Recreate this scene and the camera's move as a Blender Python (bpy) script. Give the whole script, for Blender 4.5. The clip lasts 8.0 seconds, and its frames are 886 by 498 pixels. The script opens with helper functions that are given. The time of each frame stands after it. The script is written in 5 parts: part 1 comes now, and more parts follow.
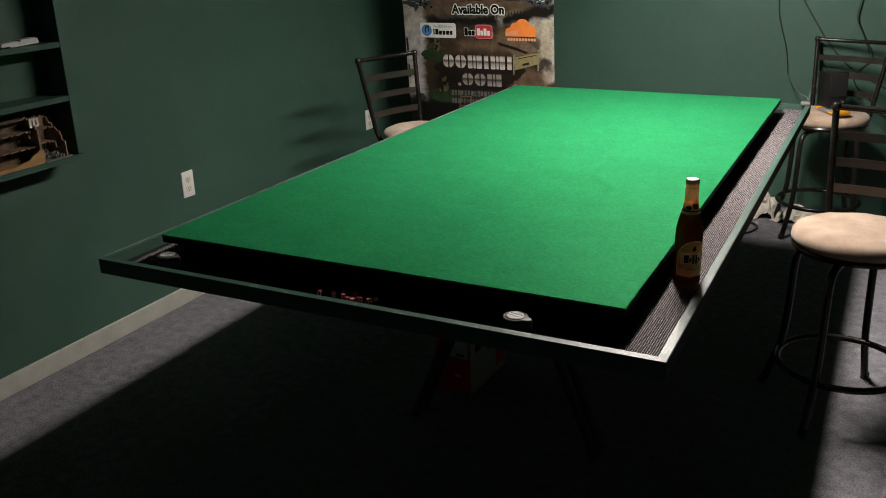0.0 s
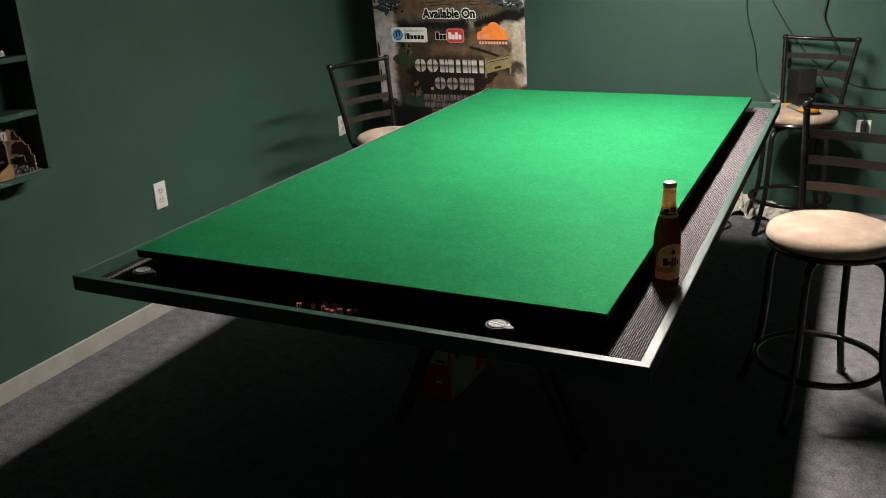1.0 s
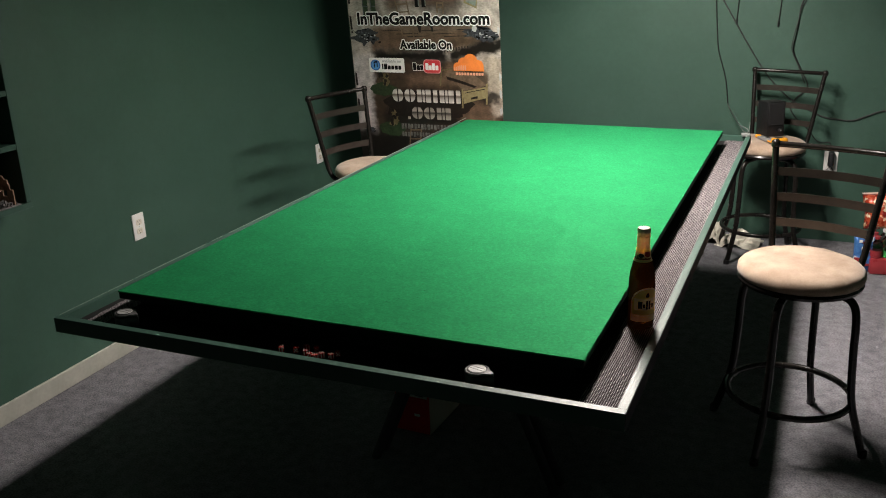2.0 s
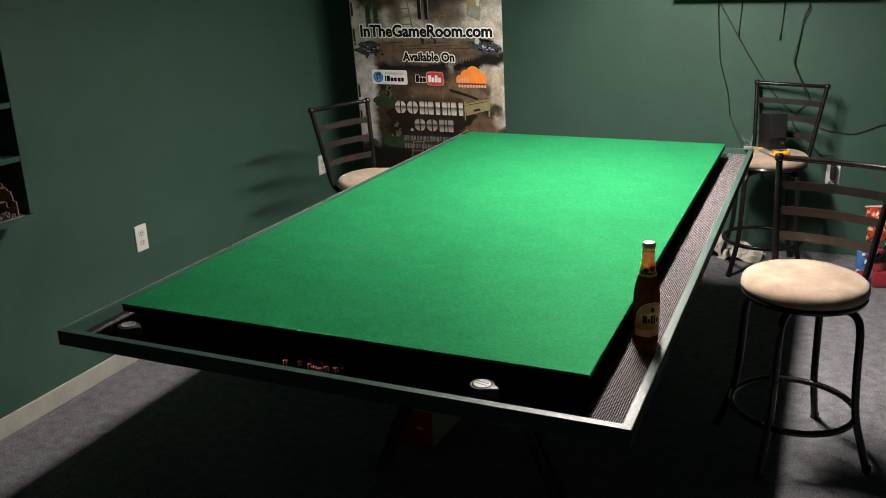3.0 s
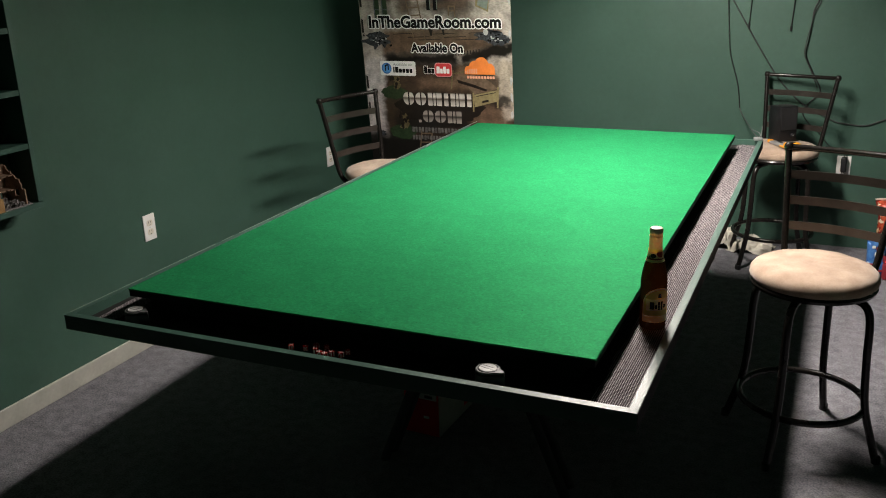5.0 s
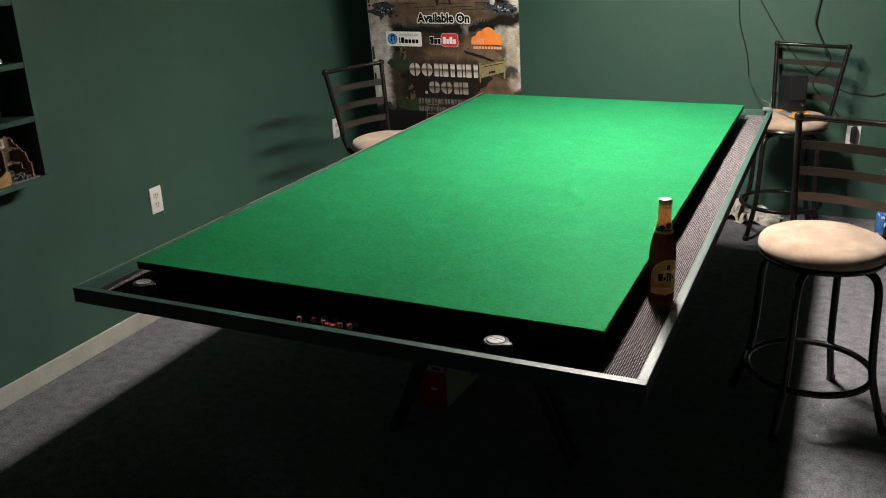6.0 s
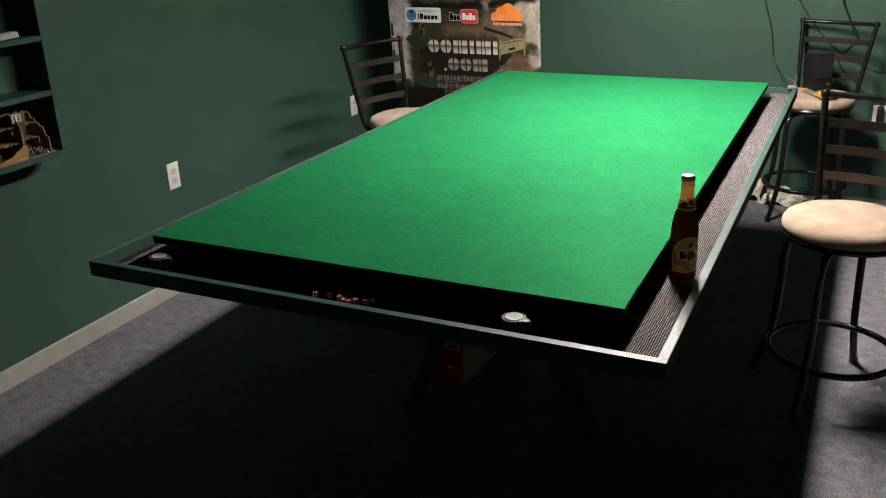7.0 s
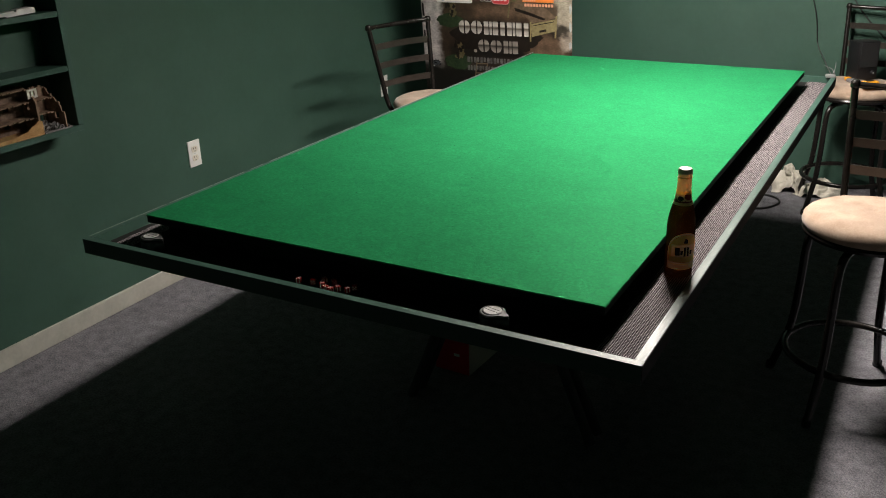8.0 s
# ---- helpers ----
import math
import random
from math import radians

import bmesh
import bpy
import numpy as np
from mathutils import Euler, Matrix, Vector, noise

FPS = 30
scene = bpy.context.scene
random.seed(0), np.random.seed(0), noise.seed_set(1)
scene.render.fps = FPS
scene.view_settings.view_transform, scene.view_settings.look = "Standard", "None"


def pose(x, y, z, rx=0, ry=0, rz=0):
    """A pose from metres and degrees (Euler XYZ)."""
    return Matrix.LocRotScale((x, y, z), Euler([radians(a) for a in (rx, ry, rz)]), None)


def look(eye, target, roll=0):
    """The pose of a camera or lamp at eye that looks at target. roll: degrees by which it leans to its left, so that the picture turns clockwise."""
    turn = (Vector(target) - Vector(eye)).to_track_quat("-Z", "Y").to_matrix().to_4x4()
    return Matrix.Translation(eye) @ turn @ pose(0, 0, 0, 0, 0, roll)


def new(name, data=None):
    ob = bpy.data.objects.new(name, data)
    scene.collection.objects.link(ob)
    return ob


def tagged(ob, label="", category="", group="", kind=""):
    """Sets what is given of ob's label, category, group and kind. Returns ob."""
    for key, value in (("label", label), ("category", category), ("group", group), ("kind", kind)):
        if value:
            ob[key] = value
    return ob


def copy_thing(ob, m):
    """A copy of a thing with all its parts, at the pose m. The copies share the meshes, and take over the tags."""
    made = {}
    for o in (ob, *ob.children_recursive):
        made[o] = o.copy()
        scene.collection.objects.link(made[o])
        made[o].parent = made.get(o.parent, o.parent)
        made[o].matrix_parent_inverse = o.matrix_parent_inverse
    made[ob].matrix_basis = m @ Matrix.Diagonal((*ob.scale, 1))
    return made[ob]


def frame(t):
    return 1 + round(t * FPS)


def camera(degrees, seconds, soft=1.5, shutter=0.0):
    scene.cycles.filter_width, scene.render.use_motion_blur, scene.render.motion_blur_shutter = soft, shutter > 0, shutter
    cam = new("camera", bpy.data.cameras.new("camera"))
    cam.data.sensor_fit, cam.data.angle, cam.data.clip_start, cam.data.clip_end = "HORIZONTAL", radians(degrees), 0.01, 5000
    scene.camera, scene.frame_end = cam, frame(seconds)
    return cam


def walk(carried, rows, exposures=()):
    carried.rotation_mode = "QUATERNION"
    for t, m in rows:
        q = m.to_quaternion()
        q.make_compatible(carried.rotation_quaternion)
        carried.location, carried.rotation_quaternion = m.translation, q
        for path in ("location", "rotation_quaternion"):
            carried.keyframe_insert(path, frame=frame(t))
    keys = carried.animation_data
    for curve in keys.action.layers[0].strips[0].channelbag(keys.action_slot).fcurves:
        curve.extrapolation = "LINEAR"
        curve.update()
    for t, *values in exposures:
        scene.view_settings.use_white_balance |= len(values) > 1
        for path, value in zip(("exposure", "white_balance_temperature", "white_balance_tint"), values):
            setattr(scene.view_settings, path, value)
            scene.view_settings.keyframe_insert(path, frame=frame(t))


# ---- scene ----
cam = camera(53.3, 8.0, soft=1.0)
PATH = [
    (0, (1.637, -1.597, 1.515), (0.776, 0.078, 0.84), -1.7),
    (0.5, (1.625, -1.593, 1.511), (0.77, 0.082, 0.832), -2.1),
    (1, (1.621, -1.589, 1.528), (0.812, 0.112, 0.854), -2.5),
    (1.5, (1.615, -1.594, 1.574), (0.847, 0.127, 0.904), -2.4),
    (1.7, (1.619, -1.604, 1.590), (0.857, 0.124, 0.931), -2.2),
    (2.8, (1.614, -1.609, 1.611), (0.853, 0.131, 0.990), -1.7),
    (3, (1.608, -1.607, 1.611), (0.845, 0.134, 0.991), -1.8),
    (3.5, (1.603, -1.611, 1.612), (0.838, 0.132, 0.998), -2.0),
    (4, (1.606, -1.619, 1.609), (0.843, 0.131, 1.012), -1.7),
    (4.5, (1.61, -1.621, 1.6), (0.845, 0.127, 1.001), -1.5),
    (4.7, (1.614, -1.614, 1.592), (0.842, 0.130, 0.985), -1.6),
    (5.8, (1.613, -1.603, 1.576), (0.823, 0.105, 0.896), -2.1),
    (6, (1.608, -1.604, 1.581), (0.821, 0.102, 0.895), -2.1),
    (6.5, (1.601, -1.601, 1.578), (0.81, 0.1, 0.884), -2.1),
    (7, (1.598, -1.584, 1.56), (0.78, 0.091, 0.835), -2.1),
    (7.5, (1.646, -1.537, 1.558), (0.766, 0.094, 0.805), -1.9),
    (8, (1.706, -1.469, 1.555), (0.789, 0.136, 0.793), -1.8),
]
walk(cam, [(t, look(e, a, r)) for t, e, a, r in PATH],
     exposures=[(0.0, -0.3), (0.5, -0.07), (1.0, -0.02), (1.5, 0.0), (7.0, 0.0), (8.0, -0.06)])


# ---------------------------------------------------------------- light
LAMP = (0.874, 1.67, 1.930)
LAMP_LENGTH = 1.10
LAMP_COLOR = (1.0, 0.915, 0.84)
tube_light = bpy.data.lights.new("tube_light", "AREA")
tube_light.shape, tube_light.size, tube_light.size_y = "RECTANGLE", 0.15, LAMP_LENGTH
tube_light.energy, tube_light.color = 55.0, LAMP_COLOR
tube_light.spread = radians(178)
new("tube_light", tube_light).location = (LAMP[0], LAMP[1], LAMP[2] + 0.008)
# added point lights inside the unseen trough, which also shine out of its open ends
for k in (-1, 0, 1):
    trough_fill = bpy.data.lights.new("trough_fill", "POINT")
    trough_fill.energy, trough_fill.color, trough_fill.shadow_soft_size = 29.0, LAMP_COLOR, 0.035
    new("trough_fill", trough_fill).location = (LAMP[0], LAMP[1] + k * LAMP_LENGTH / 3, LAMP[2] + 0.075)
room_world = bpy.data.worlds.new("room_world")
room_world.use_nodes = True
room_world.node_tree.nodes["Background"].inputs[0].default_value = (0.0, 0.0, 0.0, 1)
scene.world = room_world


# ---------------------------------------------------------------- materials
def surface(name, dark, light, scale=8.0, fine=120.0, rough=0.6, metal=0.0, bump=0.1, bump_scale=200.0,
            rough_var=0.1, spec=0.5, sheen=0.0, contrast=0.5, depth=0.002):
    """Two-scale mottled material in object space: broad blotches, fine grain, matching relief and gloss."""
    m = bpy.data.materials.new(name)
    m.use_nodes = True
    nt = m.node_tree
    n, l = nt.nodes, nt.links
    bsdf = n["Principled BSDF"]
    tc = n.new("ShaderNodeTexCoord")
    big, small, rel = (n.new("ShaderNodeTexNoise") for _ in range(3))
    for tex, s, d in ((big, scale, 4), (small, fine, 3), (rel, bump_scale, 3)):
        tex.inputs["Scale"].default_value, tex.inputs["Detail"].default_value = s, d
        l.new(tc.outputs["Object"], tex.inputs["Vector"])
    mixf = n.new("ShaderNodeMath")
    mixf.operation = "MULTIPLY_ADD"
    mixf.inputs[1].default_value, mixf.inputs[2].default_value = contrast, 0.5 - contrast / 2
    l.new(small.outputs["Fac"], mixf.inputs[0])
    avg = n.new("ShaderNodeMath")
    avg.operation = "ADD"
    l.new(mixf.outputs[0], avg.inputs[0])
    l.new(big.outputs["Fac"], avg.inputs[1])
    ramp = n.new("ShaderNodeValToRGB")
    ramp.color_ramp.elements[0].position, ramp.color_ramp.elements[1].position = 0.35, 0.65
    ramp.color_ramp.elements[0].color, ramp.color_ramp.elements[1].color = (*dark, 1), (*light, 1)
    half = n.new("ShaderNodeMath")
    half.operation = "MULTIPLY"
    half.inputs[1].default_value = 0.5
    l.new(avg.outputs[0], half.inputs[0])
    l.new(half.outputs[0], ramp.inputs["Fac"])
    l.new(ramp.outputs["Color"], bsdf.inputs["Base Color"])
    rr = n.new("ShaderNodeMapRange")
    rr.inputs["To Min"].default_value, rr.inputs["To Max"].default_value = max(0.02, rough - rough_var), min(1, rough + rough_var)
    l.new(big.outputs["Fac"], rr.inputs["Value"])
    l.new(rr.outputs["Result"], bsdf.inputs["Roughness"])
    bsdf.inputs["Metallic"].default_value = metal
    bsdf.inputs["Specular IOR Level"].default_value = spec
    bsdf.inputs["Sheen Weight"].default_value = sheen
    if bump:
        b = n.new("ShaderNodeBump")
        b.inputs["Strength"].default_value, b.inputs["Distance"].default_value = bump, depth
        l.new(rel.outputs["Fac"], b.inputs["Height"])
        l.new(b.outputs["Normal"], bsdf.inputs["Normal"])
    return m


WALL_PAINT = surface("wall_paint", (0.038, 0.086, 0.063), (0.047, 0.101, 0.076), 5, 40, 0.55, bump=0.22, bump_scale=110, spec=0.35)
RIM_PAINT = surface("rim_paint", (0.033, 0.076, 0.058), (0.045, 0.096, 0.075), 6, 90, 0.45, bump=0.14, bump_scale=160, spec=0.36)
SHELF_PAINT = surface("shelf_paint", (0.034, 0.080, 0.062), (0.046, 0.100, 0.078), 5, 90, 0.5, bump=0.15, bump_scale=160, spec=0.4)
BASE_PAINT = surface("base_paint", (0.335, 0.335, 0.29), (0.45, 0.448, 0.395), 14, 70, 0.5, bump=0.2, bump_scale=90)
CEILING_PAINT = surface("ceiling_paint", (0.08, 0.076, 0.072), (0.11, 0.105, 0.10), 3, 60, 0.9, bump=0.2)
CARPET = surface("carpet", (0.110, 0.109, 0.122), (0.254, 0.249, 0.270), 26, 150, 0.95, bump=0.8, bump_scale=300, spec=0.1, contrast=1.5, depth=0.004)
FELT = surface("felt", (0.0082, 0.100, 0.036), (0.0140, 0.160, 0.058), 130, 360, 0.9, bump=0.22, bump_scale=240, spec=0.0, contrast=0.8, depth=0.003)


def add_fibre_gloss(m, color, rough):
    """The broad coloured shine of dyed fibres, on top of the matte base."""
    n, l = m.node_tree.nodes, m.node_tree.links
    gloss, add = n.new("ShaderNodeBsdfGlossy"), n.new("ShaderNodeAddShader")
    gloss.inputs["Color"].default_value, gloss.inputs["Roughness"].default_value = (*color, 1), rough
    l.new(n["Principled BSDF"].outputs[0], add.inputs[0])
    l.new(gloss.outputs[0], add.inputs[1])
    l.new(add.outputs[0], n["Material Output"].inputs["Surface"])


def add_nap(m):
    """Brushed streaks, faint blotches and dark lint specks in the felt's colour."""
    n, l = m.node_tree.nodes, m.node_tree.links
    bsdf = n["Principled BSDF"]
    source = bsdf.inputs["Base Color"].links[0].from_socket
    tc = n.new("ShaderNodeTexCoord")
    out = source
    for scale, turn, stretch, lo, hi, weight in ((30, 50, (1, 1.3, 1), 0.35, 0.65, 0.06), (6, -20, (1, 1.4, 1), 0.38, 0.62, 0.06), (170, 0, (1, 1, 1), 0.38, 0.62, 0.15)):
        mp, tex, ramp, mix = n.new("ShaderNodeMapping"), n.new("ShaderNodeTexNoise"), n.new("ShaderNodeMapRange"), n.new("ShaderNodeMix")
        mp.inputs["Rotation"].default_value, mp.inputs["Scale"].default_value = (0, 0, radians(turn)), stretch
        tex.inputs["Scale"].default_value, tex.inputs["Detail"].default_value, tex.inputs["Distortion"].default_value = scale, 5, 0.6
        ramp.inputs["From Min"].default_value, ramp.inputs["From Max"].default_value = lo, hi
        ramp.inputs["To Min"].default_value, ramp.inputs["To Max"].default_value = 1 - weight, 1 + weight * 0.5
        mix.data_type, mix.blend_type = "RGBA", "MULTIPLY"
        mix.inputs["Factor"].default_value = 1.0
        mix.clamp_result = False
        l.new(tc.outputs["Object"], mp.inputs["Vector"])
        l.new(mp.outputs[0], tex.inputs["Vector"])
        l.new(tex.outputs["Fac"], ramp.inputs["Value"])
        l.new(out, mix.inputs["A"])
        l.new(ramp.outputs["Result"], mix.inputs["B"])
        out = mix.outputs["Result"]
    specks, dots, last = n.new("ShaderNodeTexVoronoi"), n.new("ShaderNodeMapRange"), n.new("ShaderNodeMix")
    specks.inputs["Scale"].default_value = 28
    dots.inputs["From Min"].default_value, dots.inputs["From Max"].default_value = 0.045, 0.075
    dots.inputs["To Min"].default_value, dots.inputs["To Max"].default_value = 0.45, 1.0
    last.data_type, last.blend_type = "RGBA", "MULTIPLY"
    last.inputs["Factor"].default_value = 1.0
    l.new(tc.outputs["Object"], specks.inputs["Vector"])
    l.new(specks.outputs["Distance"], dots.inputs["Value"])
    l.new(out, last.inputs["A"])
    l.new(dots.outputs["Result"], last.inputs["B"])
    l.new(last.outputs["Result"], bsdf.inputs["Base Color"])


add_nap(FELT)
add_fibre_gloss(FELT, (0.006, 0.040, 0.015), 0.58)
BLACK_BOARD = surface("black_board", (0.006, 0.007, 0.007), (0.014, 0.015, 0.014), 9, 90, 0.8, bump=0.2, spec=0.2)
BLACK_METAL = surface("black_metal", (0.008, 0.007, 0.006), (0.016, 0.0135, 0.012), 12, 160, 0.26, metal=0.10, bump=0.06, spec=0.42)
SLAT_METAL = surface("slat_metal", (0.045, 0.038, 0.033), (0.072, 0.061, 0.053), 14, 120, 0.32, metal=0.55, bump=0.05, spec=0.5)
SUEDE = surface("suede", (0.27, 0.185, 0.130), (0.50, 0.385, 0.295), 15, 240, 0.92, bump=0.3, bump_scale=320, spec=0.15, sheen=0.25)
WHITE_PLASTIC = surface("white_plastic", (0.84, 0.82, 0.79), (0.92, 0.90, 0.87), 20, 200, 0.35, bump=0.02)
DARK_HOLE = surface("dark_hole", (0.01, 0.01, 0.01), (0.02, 0.02, 0.02), rough=0.8, bump=0)
BLACK_PLASTIC = surface("black_plastic", (0.010, 0.010, 0.011), (0.018, 0.018, 0.020), 15, 200, 0.4, bump=0.08)
SPEAKER_VINYL = surface("speaker_vinyl", (0.004, 0.004, 0.005), (0.008, 0.008, 0.009), 15, 200, 0.5, bump=0.15)
RED_CARD = surface("red_card", (0.55, 0.014, 0.013), (0.74, 0.024, 0.022), 9, 120, 0.4, bump=0.05)
GREY_CARD = surface("grey_card", (0.36, 0.33, 0.29), (0.52, 0.49, 0.44), 12, 120, 0.6, bump=0.05)
CLOTH = surface("cloth", (0.46, 0.43, 0.36), (0.66, 0.63, 0.55), 16, 180, 0.85, bump=0.3, bump_scale=400)


# ---------------------------------------------------------------- mesh helpers
def box(bm, x0, x1, y0, y1, z0, z1, bevel=0.0, segments=1):
    r = bmesh.ops.create_cube(bm, size=1.0, matrix=Matrix.Translation(((x0 + x1) / 2, (y0 + y1) / 2, (z0 + z1) / 2))
                              @ Matrix.Diagonal((x1 - x0, y1 - y0, z1 - z0, 1)))
    if bevel:
        vs = set(r["verts"])
        es = [e for e in bm.edges if e.verts[0] in vs and e.verts[1] in vs]
        bmesh.ops.bevel(bm, geom=es, offset=bevel, segments=segments, affect="EDGES", profile=0.5)
    return bm


def boxed(*a, **k):
    return box(bmesh.new(), *a, **k)


def lathe(bm, profile, seg=32, centre=(0, 0, 0)):
    """Turns (radius, height) pairs round the z axis."""
    c = Vector(centre)
    rings = []
    for r, z in profile:
        if r < 1e-6:
            rings.append([bm.verts.new(c + Vector((0, 0, z)))])
        else:
            rings.append([bm.verts.new(c + Vector((r * math.cos(2 * math.pi * i / seg), r * math.sin(2 * math.pi * i / seg), z)))
                          for i in range(seg)])
    for a, b in zip(rings, rings[1:]):
        for i in range(seg):
            j = (i + 1) % seg
            if len(a) == 1 and len(b) == 1:
                continue
            if len(a) == 1:
                bm.faces.new((a[0], b[j], b[i]))
            elif len(b) == 1:
                bm.faces.new((a[i], a[j], b[0]))
            else:
                bm.faces.new((a[i], a[j], b[j], b[i]))
    bmesh.ops.recalc_face_normals(bm, faces=bm.faces)
    return bm


def smooth_path(points, steps=6):
    """Catmull-Rom through the points."""
    p = [Vector(q) for q in points]
    p = [2 * p[0] - p[1]] + p + [2 * p[-1] - p[-2]]
    out = []
    for i in range(1, len(p) - 2):
        for k in range(steps):
            t = k / steps
            out.append(0.5 * (2 * p[i] + (p[i + 1] - p[i - 1]) * t + (2 * p[i - 1] - 5 * p[i] + 4 * p[i + 1] - p[i + 2]) * t * t
                              + (3 * p[i] - p[i - 1] - 3 * p[i + 1] + p[i + 2]) * t ** 3))
    out.append(p[-2])
    return out


def tube(bm, path, r, seg=10, closed=False):
    path = [Vector(q) for q in path]
    n = len(path)
    rings, up = [], None
    for i, p in enumerate(path):
        if closed:
            d = path[(i + 1) % n] - path[i - 1]
        else:
            d = path[min(i + 1, n - 1)] - path[max(i - 1, 0)]
        d.normalize()
        if up is None:
            up = d.orthogonal().normalized()
        up = (up - d * up.dot(d)).normalized()
        side = d.cross(up)
        rings.append([bm.verts.new(p + r * (math.cos(2 * math.pi * k / seg) * up + math.sin(2 * math.pi * k / seg) * side)) for k in range(seg)])
    pairs = list(zip(rings, rings[1:])) + ([(rings[-1], rings[0])] if closed else [])
    for a, b in pairs:
        for k in range(seg):
            j = (k + 1) % seg
            bm.faces.new((a[k], a[j], b[j], b[k]))
    if not closed:
        bm.faces.new(rings[0][::-1])
        bm.faces.new(rings[-1])
    bmesh.ops.recalc_face_normals(bm, faces=bm.faces)
    return bm


def tubed(*a, **k):
    return tube(bmesh.new(), *a, **k)


def prism(bm, outline, y0, y1):
    """Extrudes an (x, z) outline from y0 to y1."""
    a = [bm.verts.new((x, y0, z)) for x, z in outline]
    b = [bm.verts.new((x, y1, z)) for x, z in outline]
    bm.faces.new(a)
    bm.faces.new(b[::-1])
    for i in range(len(a)):
        j = (i + 1) % len(a)
        bm.faces.new((a[j], a[i], b[i], b[j]))
    bmesh.ops.recalc_face_normals(bm, faces=bm.faces)
    return bm


def part(name, bm, material, parent=None, label="", sharp=40):
    me = bpy.data.meshes.new(name)
    bm.to_mesh(me)
    bm.free()
    me.materials.append(material)
    for p in me.polygons:
        p.use_smooth = True
    me.set_sharp_from_angle(angle=radians(sharp))
    ob = new(name, me)
    if parent is not None:
        ob.parent = parent
    if label:
        tagged(ob, label)
    return ob


def thing(name, m, label, category, group="", kind=""):
    ob = new(name)
    ob.empty_display_size = 0.1
    ob.matrix_basis = m
    return tagged(ob, label, category, group, kind)


# ---------------------------------------------------------------- room
WEST, NORTH, EAST, SOUTH, TOP = -1.04, 3.51, 3.4, -2.5, 2.25


def room():
    tagged(part("floor", boxed(WEST - 0.15, EAST + 0.15, SOUTH - 0.15, NORTH + 0.15, -0.12, 0.0), CARPET),
           "dark grey purplish loop pile carpet over the whole room", "floor", kind="structure")
    for name, b in (("wall_west", (WEST - 0.15, WEST, SOUTH - 0.15, NORTH + 0.15)), ("wall_east", (EAST, EAST + 0.15, SOUTH - 0.15, NORTH + 0.15)),
                    ("wall_north", (WEST, EAST, NORTH, NORTH + 0.15)), ("wall_south", (WEST, EAST, SOUTH - 0.15, SOUTH))):
        tagged(part(name, boxed(*b, 0.0, TOP), WALL_PAINT), "plain wall painted matte dark green", "wall", kind="structure")
    tagged(part("ceiling", boxed(WEST - 0.15, EAST + 0.15, SOUTH - 0.15, NORTH + 0.15, TOP, TOP + 0.12), CEILING_PAINT),
           "plain grey painted basement ceiling", "ceiling", kind="structure")
    bm = bmesh.new()
    y = SOUTH
    for length in (2.15, 2.26, 2.05):
        y1 = min(NORTH, y + length)
        box(bm, WEST, WEST + 0.012, y, y1 - 0.0015, 0.0, 0.077, 0.003)
        y = y1
    rnd = random.Random(31)
    bead = bmesh.new()
    y = SOUTH + 0.1
    while y < NORTH - 0.2:
        y1 = y + rnd.uniform(0.02, 0.16)
        n = max(4, int((y1 - y) / 0.01))
        r = rnd.uniform(0.0010, 0.0024)
        tube(bead, [(WEST + 0.010, y + (y1 - y) * k / n, 0.0765 + 0.0012 * noise.noise(Vector((y * 40 + k, 3, 1)))) for k in range(n + 1)], r, 6)
        y = y1 + rnd.choice((0.01, 0.03, 0.09, 0.16, 0.3))
    tagged(part("trim", bead, surface("caulk", (0.42, 0.43, 0.39), (0.68, 0.68, 0.63), 30, 120, 0.6, bump=0.1)), "chipped pale paint beads along the top of the baseboard", "trim", kind="structure")
    tagged(part("baseboard", bm, BASE_PAINT), "low pale grey-green painted baseboard along the wall", "baseboard", kind="structure")


# ---------------------------------------------------------------- gaming table
RIM = (-0.108, 1.331, -0.119, 2.568)   # outer edges of the tray
RIM_TOP, RIM_BOTTOM, TRAY, RIM_W = 0.759, 0.7205, 0.733, 0.019


